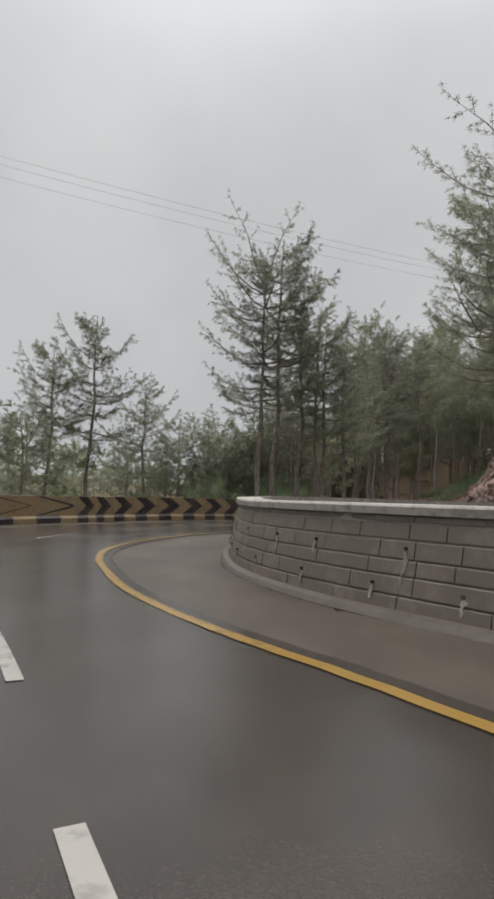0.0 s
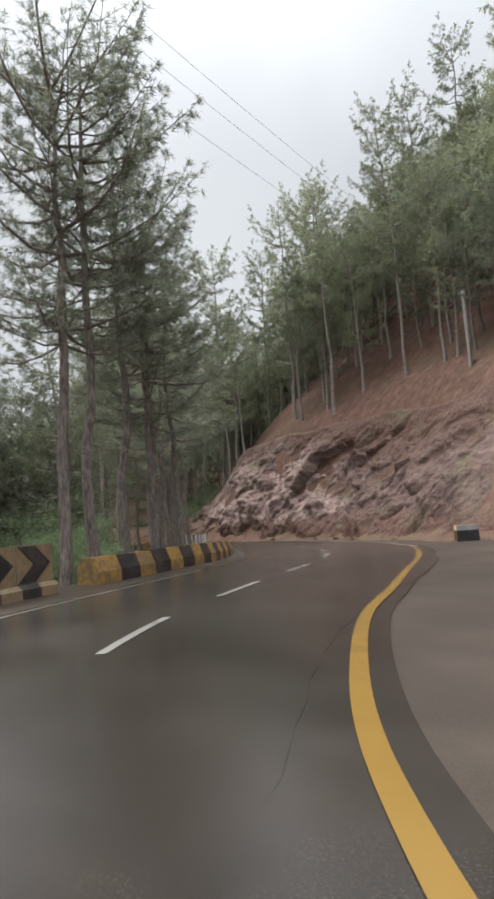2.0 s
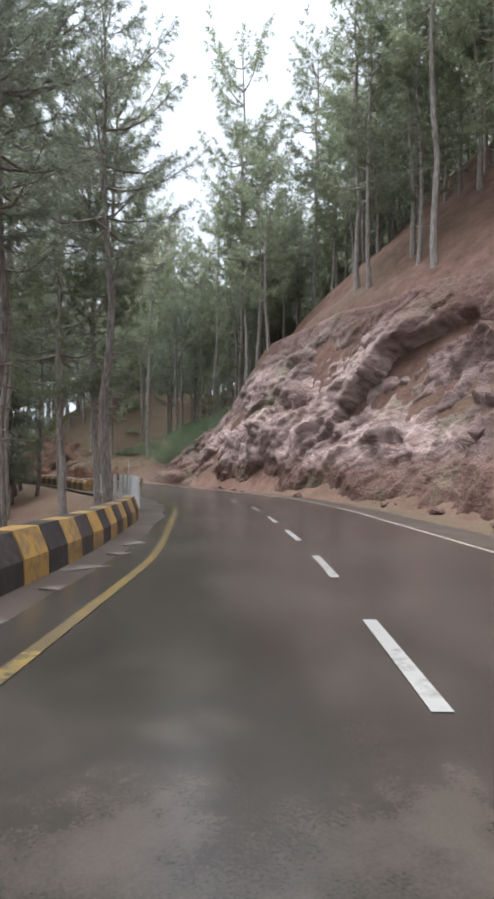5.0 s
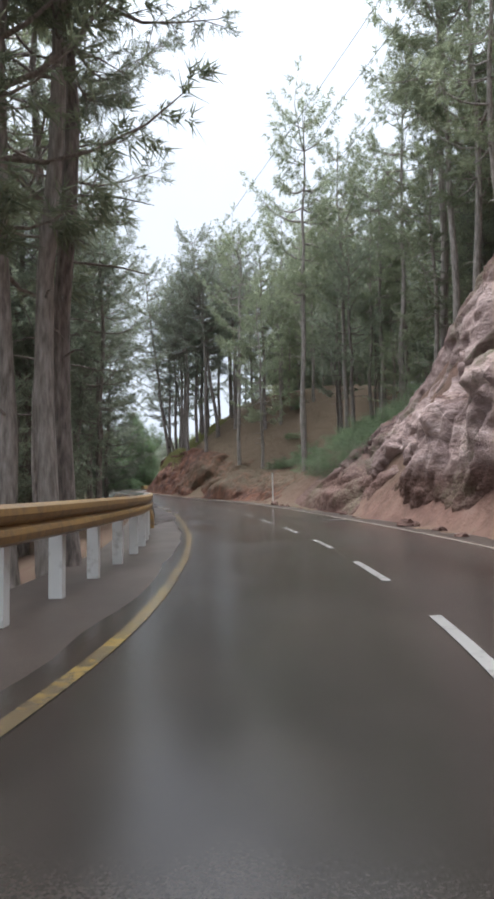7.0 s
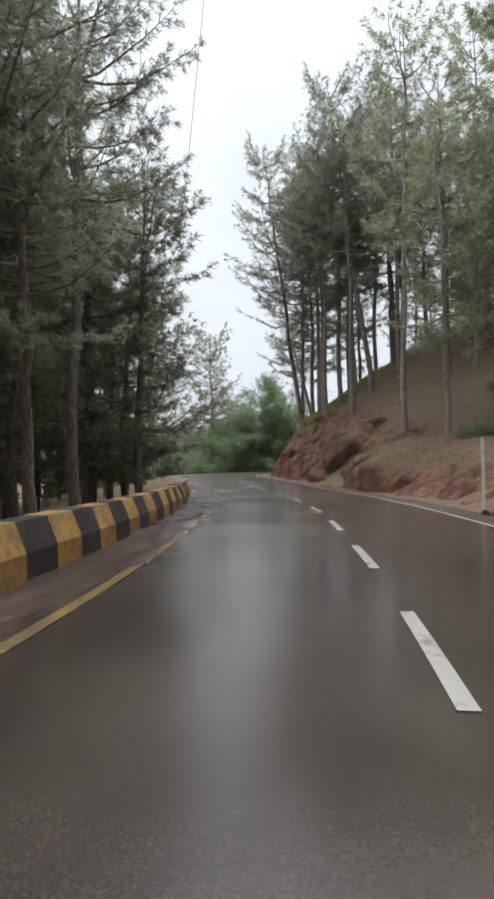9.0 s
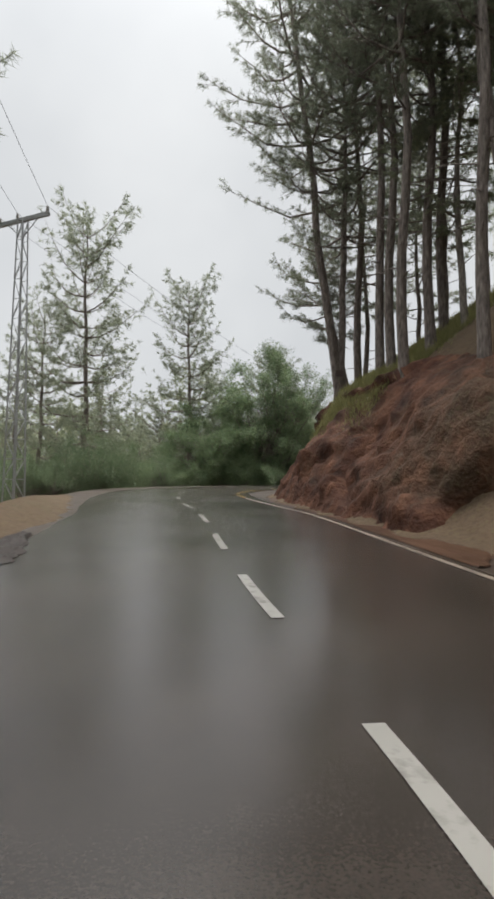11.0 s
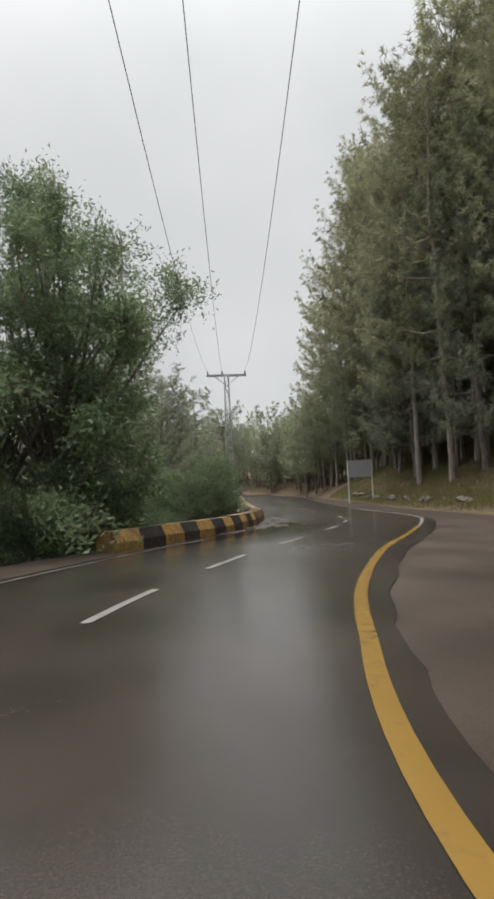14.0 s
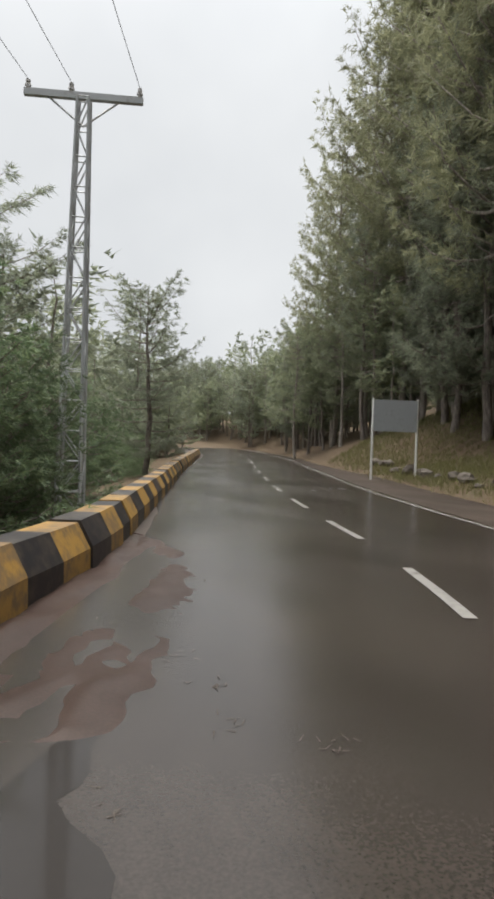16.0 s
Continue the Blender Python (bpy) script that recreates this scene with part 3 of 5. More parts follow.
def strip(name, s0, s1, off, width, mat, lift, label, category, n=None):
    s = np.linspace(s0, s1, n or max(2, int((s1 - s0) / 0.5) + 1))
    ym = np.interp(s, MID_S, MID[:, 1])
    off = off(ym) if callable(off) else off
    xa, ya = at_arc(s, off - width / 2)
    xb, yb = at_arc(s, off + width / 2)
    z = road_z(ym) + lift
    v = np.stack([np.stack([xa, ya, z], 1), np.stack([xb, yb, z], 1)], 1).reshape(-1, 3)
    ob = mesh_ob(name, v, grid_faces(len(s), 2)[:, ::-1], mat)
    return tagged(ob, label, category)


DASH = 2.2
# far ends of dashes, by number and by place along the road
KNOTS = [(0, 6.5), (4, 23.6), (10, 42.6), (15, 63.3), (23, 98.7), (27, 116.5), (31, 133.6), (34, 145.8), (42, 176.0)]
for k in range(-5, 62):
    s = float(np.interp(k, [a for a, _ in KNOTS], [arc_of(b) for _, b in KNOTS]))
    s += 4.4 * (min(k, 0) + max(k - 42, 0))
    o = strip("lane_dash", s - DASH, s, 0, 0.13, MAT["white_line"], 0.027, "worn white painted lane dash on wet asphalt", "road marking", 5)
    o["group"] = "lane dashes"


def edge(y0, y1, ys, offs, width, mat, label):
    return strip("edge_line", arc_of(y0), arc_of(y1), lambda y: np.interp(y, ys, offs), width, MAT[mat], 0.027, label, "road marking")


BEND = spline([(10.5, -12.5), (7.6, -7.2), (4.8, -2.0), (1.7, 3.6), (-0.42, 6.78), (-1.72, 9.1), (-2.58, 11.4), (-3.25, 13.6), (-3.46, 15.6), (-3.2, 17.6), (-2.55, 19.38), (-1.37, 21.42), (0.08, 23.2), (1.65, 24.8), (3.3, 26.1), (5.0, 27.5), (6.55, 28.8)], 0.3)


def along_bend(name, lo, hi, lift, mat, label, category, kind=""):
    r = rights(BEND)
    z = road_z(MID[near(MID, MID_R, BEND)[0], 1]) + lift
    v = np.stack([np.column_stack([BEND + r * lo, z]), np.column_stack([BEND + r * hi, z])], 1).reshape(-1, 3)
    return tagged(mesh_ob(name, v, grid_faces(len(BEND), 2)[:, ::-1], mat), label, category, kind=kind)


along_bend("edge_line", -0.08, 0.08, 0.027, MAT["yellow_line"], "yellow painted edge line on wet asphalt", "road marking")
along_bend("road_edge", -1.0, 0.3, 0.0165, MAT["asphalt"], "wet dark asphalt at the inside of the bend", "road", "structure")
edge(31, 36, [27], [2.87], 0.13, "yellow_line", "faded yellow edge line past the apron")
edge(36, 133, [36, 60, 126, 133], [3.1, 3.25, 3.2, 2.78], 0.12, "dirty_line", "faded pale edge line below the cutting")
edge(133, 159, [133, 135, 137, 141, 147, 155], [2.75, 2.76, 2.62, 2.75, 2.95, 2.75], 0.16, "yellow_line", "yellow painted edge line on wet asphalt")
edge(159, 250, [159, 165], [2.75, 3.05], 0.12, "white_line", "faded pale edge line by the grass verge")
edge(-18, 32, [0, 30], [-3.6, -3.05], 0.11, "faint_line", "faded pale edge line by the parapet")
edge(32, 112, [32, 39, 50, 58, 66, 80], [-3.0, -2.78, -2.7, -3.0, -2.97, -3.12], 0.14, "faded_yellow", "faded yellow edge line with mud on it")
edge(144, 156, [144, 154, 160], [-3.3, -2.95, -2.65], 0.1, "faint_line", "faded pale edge line by the parapet")


# ---- rock face of the cutting ----
def face(name, y0, y1, reach, step, amp, mat, label, blocky=1.0, fade=5.0):
    """The skin of a cutting, broken by blocks and hollows, standing off the slope."""
    sel = np.where((TOE[:, 1] > y0) & (TOE[:, 1] < y1))[0]
    s = np.arange(TOE_S[sel[0]], TOE_S[sel[-1]], step)
    u = np.arange(0, reach, step)
    S, U = np.meshgrid(s, u, indexing="ij")
    S, U = S.ravel(), U.ravel()
    bx, by = at_arc(S, 0, TOE, TOE_S, TOE_R)
    rx, ry = np.interp(S, TOE_S, TOE_R[:, 0]), np.interp(S, TOE_S, TOE_R[:, 1])
    hc, sc = (np.interp(by, CUT[:, 0], CUT[:, c]) for c in (1, 2))
    ang = np.arctan(sc)
    run = np.minimum(U, hc / np.sin(ang))
    q = run * np.cos(ang) + (U - run) * 0.75
    x, y = bx + rx * q, by + ry * q
    z = ground_z(x, y, bare=True)
    inner = np.clip(U / 1.0, 0, 1) * np.clip((reach - step - U) / (reach * 0.25), 0, 1) * np.clip((by - y0) / fade, 0, 1) * np.clip((y1 - by) / fade, 0, 1)
    h = np.empty(len(x))
    # broken rock in the quarried stretch and low on the face, smooth soil elsewhere
    high = z - road_z(by)
    quarry = np.clip((by - 54) / 12, 0, 1) * np.clip((89 - by) / 8, 0, 1)
    rough = np.clip(0.15 + quarry * np.clip((12 - high) / 5, 0.2, 1) + 0.75 * np.clip((5.5 - high) / 3, 0, 1), 0, 1) * np.clip(high / 3.0, 0.06, 1)
    rough = rough * (0.6 + 0.5 * np.clip(0.5 + wobble(x + z, y, 11), 0, 1))
    if name == "earth_bank":
        rough = np.full(len(x), 0.8)
    for i in range(len(x)):
        p = Vector((x[i] * 0.9, y[i] * 0.6 + z[i] * 0.35, z[i] * 0.8 - y[i] * 0.2))
        p += Vector((noise.noise(p * 0.6), noise.noise(p * 0.6 + Vector((7, 3, 1))), noise.noise(p * 0.6 - Vector((2, 9, 4))))) * 0.7
        p = Vector((p.x, p.y * 1.25, p.z * 0.62))
        rock = blocky * rough[i]
        # slabs: each cell is a plane of its own tilt, with a cleft round it
        slab = 0.0
        for scale, gain, cleft in ((0.20, 1.35, 0.16), (0.55, 1.25, 0.10), (1.25, 1.05, 0.05), (2.9, 0.7, 0.02)):
            dist, cells = noise.voronoi(p * scale)
            tilt = noise.noise_vector(cells[0] * 2.7 + Vector((5, 1, 8)))
            slab += gain * (p * scale - cells[0]).dot(tilt) / scale * 0.55 + min(dist[1] - dist[0], 0.07) / 0.07 * cleft + noise.cell(cells[0] * 9) * cleft * 0.5
        h[i] = rock * slab * 0.8 + noise.noise(p * 0.22) * 0.8 + noise.noise(p * 0.8) * 0.3 + noise.noise(p * 2.3) * 0.14 * (0.5 + rock) + noise.noise(p * 4.4) * 0.1 + noise.noise(p * 9) * 0.05
    h = (h - 0.15) * amp * inner * np.clip(hc / 2.0, 0.22, 1)
    x, y = x - rx * np.sin(ang) * h, y - ry * np.sin(ang) * h
    z = z + np.cos(ang) * h + 0.1 * inner - 0.45 * (1 - np.clip(inner * 5, 0, 1))
    ob = mesh_ob(name, np.stack([x, y, z], 1), grid_faces(len(s), len(u))[:, ::-1], mat, smooth=True)
    return tagged(ob, label, name.replace("_", " "), kind="structure")


face("rock_face", 32, 101, 13.5, 0.15, 1.2, MAT["rock"], "broken pink and grey rock face of the road cutting", fade=9.0)
face("earth_bank", 102, 157, 7.4, 0.18, 0.95, MAT["bank"], "eroded dark red earth bank beside the road", 0.7, 3.0)


# ---- helpers for things ----
def empty(name, x, y, z, rz=0.0):
    ob = new(name)
    ob.matrix_basis = pose(x, y, z, 0, 0, rz)
    return ob


def tube(path, radii, sides=7):
    """Verts and faces of a tapered tube along points."""
    path = np.asarray(path, float)
    n = len(path)
    tan = np.gradient(path, axis=0)
    tan /= np.linalg.norm(tan, axis=1)[:, None] + 1e-9
    ref = np.where(np.abs(tan[:, 2:3]) > 0.9, np.array([[1.0, 0, 0]]), np.array([[0, 0, 1.0]]))
    a = np.cross(tan, ref)
    a /= np.linalg.norm(a, axis=1)[:, None] + 1e-9
    b = np.cross(tan, a)
    th = np.linspace(0, 2 * np.pi, sides, endpoint=False)
    ring = a[:, None] * np.cos(th)[None, :, None] + b[:, None] * np.sin(th)[None, :, None]
    v = (path[:, None] + ring * np.asarray(radii)[:, None, None]).reshape(-1, 3)
    i, j = np.meshgrid(np.arange(n - 1), np.arange(sides), indexing="ij")
    i, j = i.ravel(), j.ravel()
    k = (j + 1) % sides
    f = np.stack([i * sides + j, i * sides + k, (i + 1) * sides + k, (i + 1) * sides + j], 1)
    return v, f


class Build:
    def __init__(self):
        self.v, self.f, self.n = [], [], 0

    def add(self, v, f):
        self.v.append(np.asarray(v, float))
        self.f.extend([[int(i) + self.n for i in face] for face in f])
        self.n += len(v)

    def done(self, name, mat, parent=None, smooth=False, label=""):
        return mesh_ob(name, np.concatenate(self.v), self.f, mat, parent, smooth, label)


def prism(section, path_a, path_b):
    """A bar of a closed 2D section (across, up) between two frames (origin, across)."""
    (pa, ra), (pb, rb) = path_a, path_b
    v = []
    for p, r in ((pa, ra), (pb, rb)):
        for x, z in section:
            v.append((p[0] + r[0] * x, p[1] + r[1] * x, p[2] + z))
    n = len(section)
    f = [[i, (i + 1) % n, n + (i + 1) % n, n + i] for i in range(n)] + [list(range(n))[::-1], list(range(n, 2 * n))]
    return v, f


# ---- painted parapet of yellow and black blocks ----
BLOCK = [(-0.30, -0.35), (-0.30, 0.42), (-0.17, 0.60), (0.17, 0.60), (0.32, 0.28), (0.34, -0.35)]


def parapet(y0, y1, label, block=0.95, grow=1.0, offset=None):
    root = empty("parapet", *at_arc(arc_of(y0), 0), 0)
    sa, sb = arc_of(y0), arc_of(y1)
    n = int(round((sb - sa) / block))
    px, py = root.location.x, root.location.y
    for i in range(n):
        fr = []
        for s in (sa + (sb - sa) * i / n + 0.004, sa + (sb - sa) * (i + 1) / n - 0.004):
            ym = float(np.interp(s, MID_S, MID[:, 1]))
            off = -EDGE_L(ym) - 0.15 if offset is None else offset
            x, y = at_arc(s, off)
            r = (float(np.interp(s, MID_S, MID_R[:, 0])), float(np.interp(s, MID_S, MID_R[:, 1])))
            fr.append(((x - px, y - py, float(road_z(ym))), r))
        j = RNG.uniform(-0.015, 0.015)
        v, f = prism([(a + j, c * grow + (j if c > 0 else 0)) for a, c in BLOCK], *fr)
        mesh_ob("block", [tuple(p) for p in v], f, MAT["yellow" if i % 2 == 0 else "black"], root)
    return tagged(root, label, "parapet", kind="structure")


parapet(30.2, 59.5, "low roadside parapet painted in yellow and black blocks", grow=1.12)
parapet(82.5, 113, "low wet parapet painted in yellow and black blocks", grow=1.18)
parapet(153.8, 205, "low parapet in yellow and black blocks before bushes", grow=0.88)


# ---- chevron board wall on the outside of the first bend ----
def chevron_wall(y0, y1):
    sa, sb = arc_of(y0), arc_of(y1)
    x0, y0_ = at_arc(sa, -EDGE_L(10))
    root = empty("chevron_barrier", x0, y0_, 0)

    def fr(s):
        ym = float(np.interp(s, MID_S, MID[:, 1]))
        x, y = at_arc(s, -float(EDGE_L(ym)) - 0.1)
        r = (float(np.interp(s, MID_S, MID_R[:, 0])), float(np.interp(s, MID_S, MID_R[:, 1])))
        return (x - x0, y - y0_, float(road_z(ym))), r
    n = int((sb - sa) / 1.15)
    for i in range(n):
        a, c = sa + (sb - sa) * i / n, sa + (sb - sa) * (i + 1) / n
        v, f = prism([(-0.09, 0.3), (-0.09, 1.12), (0.05, 1.12), (0.05, 0.3)], fr(a + 0.003), fr(c - 0.003))
        panel = mesh_ob("panel", [tuple(p) for p in v], f, MAT["dull_yellow"], root)
        # a raised black arrow, pointing along the road
        b = Build()
        w = (c - a)
        for lo, hi in ((0.32, 0.71), (0.71, 1.10)):
            pts = []
            for depth in (0.052, 0.064):
                for s_, z_ in ((0.04, lo if lo < 0.5 else hi), (0.50, lo if lo < 0.5 else hi), (0.92, 0.71), (0.46, 0.71)):
                    p, r = fr(a + w * s_)
                    pts.append((p[0] + r[0] * depth, p[1] + r[1] * depth, p[2] + z_))
            b.add(pts, [[4, 5, 6, 7], [0, 3, 2, 1], [0, 1, 5, 4], [1, 2, 6, 5], [2, 3, 7, 6], [3, 0, 4, 7]])
        b.done("chevron", MAT["black"], panel, label="black painted chevron")
        for h in range(2):
            s1, s2 = a + w * h / 2, a + w * (h + 1) / 2
            v, f = prism([(-0.2, -0.3), (-0.2, 0.28), (0.1, 0.29), (0.2, 0.2), (0.22, -0.3)], fr(s1 + 0.003), fr(s2 - 0.003))
            mesh_ob("kerb_block", [tuple(p) for p in v], f, MAT["dull_yellow" if h else "black"], root)
    return tagged(root, "faded yellow and black chevron barrier on the bend", "barrier", kind="structure")


chevron_wall(2, 29.4)


# ---- stone wall with concrete coping ----
BATTER = 0.2


def stone_wall():
    root = empty("wall_stone", float(WALL[60, 0]), float(WALL[60, 1]), 0)
    ox, oy = root.location.x, root.location.y
    top, length = 1.3, WALL_S[-1]

    def fr(s):
        x, y = np.interp(s, WALL_S, WALL[:, 0]), np.interp(s, WALL_S, WALL[:, 1])
        r = (float(np.interp(s, WALL_S, WALL_R[:, 0])), float(np.interp(s, WALL_S, WALL_R[:, 1])))
        return (x - ox, y - oy, float(road_z(min(y, 22)))), r
    core, cope, foot = Build(), Build(), Build()
    for a in np.arange(0, length - 0.3, 0.5):
        c = min(a + 0.5, length)
        core.add(*prism([(0.007, -0.4), (0.007 + BATTER * top, top), (0.75, top), (0.75, -0.4)], fr(a), fr(c)))
        cope.add(*prism([(BATTER * top - 0.07, top + 0.002), (BATTER * top - 0.075, top + 0.10), (BATTER * top - 0.05, top + 0.13), (0.80, top + 0.14), (0.80, top + 0.002)], fr(a), fr(c)))
        foot.add(*prism([(-0.17, -0.4), (-0.15, 0.03), (-0.09, 0.10), (0.02, 0.14), (0.05, -0.4)], fr(a), fr(c)))
    core.done("core", MAT["mortar"], root)
    cope.done("coping", MAT["concrete"], root, label="pale concrete coping")
    foot.done("footing", MAT["footing"], root, label="dirty rounded concrete footing")
    return root, fr, top, length


wall, wall_frame, wall_top, wall_len = stone_wall()
tagged(wall, "coursed grey stone retaining wall with concrete coping", "wall", kind="structure")


# ---- guard rail ----
def guard_rail(y0, y1):
    sa, sb = arc_of(y0), arc_of(y1)
    x0, y0_ = at_arc(sa, -4.5)
    root = empty("guard_rail", x0, y0_, 0)

    def fr(s, extra=0.0):
        ym = float(np.interp(s, MID_S, MID[:, 1]))
        x, y = at_arc(s, -float(EDGE_L(ym)) + 0.1 + extra)
        r = (float(np.interp(s, MID_S, MID_R[:, 0])), float(np.interp(s, MID_S, MID_R[:, 1])))
        return (x - x0, y - y0_, float(road_z(ym))), r
    wave = [(0.0, 0.79), (0.07, 0.83), (0.08, 0.90), (0.065, 0.955), (0.01, 1.0), (0.065, 1.045), (0.08, 1.10), (0.07, 1.17), (0.0, 1.21)]
    sec = wave + [(x - 0.012, z) for x, z in wave[::-1]]
    b = Build()
    ss = np.linspace(sa, sb, 44)
    rings = []
    for s in ss:
        p, r = fr(s)
        rings += [(p[0] + r[0] * x, p[1] + r[1] * x, p[2] + z) for x, z in sec]
    n = len(sec)
    quads = [[i * n + j, i * n + (j + 1) % n, (i + 1) * n + (j + 1) % n, (i + 1) * n + j] for i in range(len(ss) - 1) for j in range(n)]
    b.add(rings, quads + [list(range(n))[::-1], list(range((len(ss) - 1) * n, len(ss) * n))])
    b.done("rail_beam", MAT["rail_yellow"], root, label="yellow corrugated steel beam")
    n = int(round((sb - sa) / 1.85))
    for i in range(n + 1):
        s = sa + 0.15 + (sb - sa - 0.3) * i / n
        (p, r), t = fr(s, -0.1), 0.07
        v, f = prism([(-0.09, -0.4), (-0.09, 1.2), (0.08, 1.2), (0.08, -0.4)],
                     ((p[0] + r[1] * t, p[1] - r[0] * t, p[2]), r), ((p[0] - r[1] * t, p[1] + r[0] * t, p[2]), r))
        mesh_ob("post", [tuple(q) for q in v], f, MAT["white"], root)
    return tagged(root, "yellow steel guard rail on white posts", "guard rail")


guard_rail(62.0, 81.5)


# ---- pines ----
def tufts(centres, dirs, rng, count, length, width):
    """Brushes of long thin needles, each spread round its twig's direction and drooping at the tips."""
    n = len(centres)
    d = rng.normal(0, 1, (n, count, 3))
    d /= np.linalg.norm(d, axis=2)[..., None]
    d = d * 0.85 + dirs[:, None, :] * 0.8
    d /= np.linalg.norm(d, axis=2)[..., None]
    side = np.cross(d, rng.normal(0, 1, (n, count, 3)))
    side /= np.linalg.norm(side, axis=2)[..., None] + 1e-9
    ln = length * rng.uniform(0.55, 1.15, (n, count, 1))
    c = centres[:, None, :] + rng.normal(0, 0.12, (n, count, 3)) * length
    tip = c + d * ln
    tip[..., 2] -= 0.22 * ln[..., 0]
    v = np.stack([c + side * width, tip, c - side * width], 2).reshape(-1, 3)
    f = np.arange(n * count * 3).reshape(-1, 3)
    return v, f


def pine(seed, height=18.0, start=0.45, spread=3.6, whorls=11, per=4, sub=8, tuft=3, needles=9, length=0.3, width=0.01, lean=0.0,
         bark="bark", leaf="needles", radius=0.22, shape=0.5, name="pine_tree", twigs=False, snags=0):
    """A pine: tapered trunk, whorls of limbs, twigs set along both sides of each limb, needle brushes along the twigs."""
    rng = np.random.RandomState(seed)
    root = new(name)
    trunk = Build()
    n = 12
    t = np.linspace(0, 1, n)
    bend = np.cumsum(rng.normal(0, 0.09, (n, 2)), axis=0) * (height / 18)
    top = height * 0.95
    path = np.stack([bend[:, 0] + lean * t ** 1.3, bend[:, 1], t * (top + 0.8) - 0.8], 1)
    path[0, :2] = 0
    rad = radius * (1 - t) ** 0.75 + 0.02
    rad[0] *= 1.3
    trunk.add(*tube(path, rad, 9))
    cs, ds = [], []
    for k in range(snags):
        ft, az = rng.uniform(0.2, start), rng.uniform(0, 6.283)
        p0 = np.array([np.interp(ft, t, path[:, c]) for c in range(3)])
        out = np.array([np.cos(az), np.sin(az), rng.uniform(-0.3, 0.3)]) * rng.uniform(0.4, 1.6)
        trunk.add(*tube(np.array([p0, p0 + out * 0.6, p0 + out + [0, 0, -0.1]]), [0.03, 0.02, 0.006], 3))
    for w in range(whorls):
        ft = start + (1 - start) * (w + rng.uniform(-0.3, 0.3)) / whorls
        ft = min(max(ft, start), 0.985)
        rel = (ft - start) / (1 - start)
        prof = np.interp(rel, [0, 0.15, shape, 0.8, 1.0], [0.65, 0.95, 1.0, 0.8, 0.45])
        turn = rng.uniform(0, 6.283)
        for b in range(per):
            if rng.rand() < 0.2:
                continue
            az = turn + 6.283 * b / per + rng.normal(0, 0.45)
            ln = spread * prof * rng.uniform(0.5, 1.15)
            p0 = np.array([np.interp(ft, t, path[:, k]) for k in range(3)])
            up = np.interp(rel, [0, 0.5, 1], [0.0, 0.28, 0.85]) + rng.uniform(-0.15, 0.15)
            u = np.linspace(0, 1, 5)
            wig = np.cumsum(rng.normal(0, 0.05, (5, 3)), axis=0) * ln * u[:, None]
            br = p0 + np.stack([np.cos(az) * ln * u, np.sin(az) * ln * u, up * ln * u + 0.22 * ln * u ** 2 - 0.12 * ln * np.sin(u * 3.1)], 1) + wig
            r0 = max(0.02, 0.055 * ln / 3)
            trunk.add(*tube(br, r0 * (1 - u) + 0.01, 3))
            ahead = br[-1] - br[-2]
            ahead /= np.linalg.norm(ahead)
            for q in range(sub):
                k = 1.0 if q == 0 else 0.28 + 0.72 * (q + rng.uniform(-0.4, 0.4)) / sub
                e0 = np.array([np.interp(k, u, br[:, c]) for c in range(3)])
                turned = az + (1 if q % 2 else -1) * rng.uniform(0.35, 1.25) * (q > 0)
                out = np.array([np.cos(turned), np.sin(turned), rng.uniform(0.0, 0.75)]) if q else ahead + np.array([0, 0, 0.2])
                out /= np.linalg.norm(out)
                tw = (0.4 + 0.17 * spread) * rng.uniform(0.5, 1.15) * (1.25 - 0.5 * k) * (0.5 + 0.5 * prof)
                if twigs:
                    trunk.add(*tube(np.array([e0, e0 + out * tw]), [0.015, 0.006], 3))
                m = max(2, tuft + rng.randint(-1, 2))
                at_ = np.linspace(0.3, 1.0, m)[:, None]
                cs.append(e0 + out * tw * at_ + rng.normal(0, 0.05, (m, 3)))
                ds.append(np.tile(out, (m, 1)))
    # the leader
    tipz = np.linspace(0.0, 0.6, 5)[:, None]
    cs.append(path[-1] + tipz * np.array([0, 0, 1.0]))
    ds.append(np.tile([0, 0, 1.0], (5, 1)))
    trunk.done("trunk", MAT[bark], root, smooth=True)
    cs, ds = np.concatenate(cs), np.concatenate(ds)
    v, f = tufts(cs, ds, rng, needles, length, width)
    mesh_ob("crown", v, f, MAT[leaf], root)
    return root


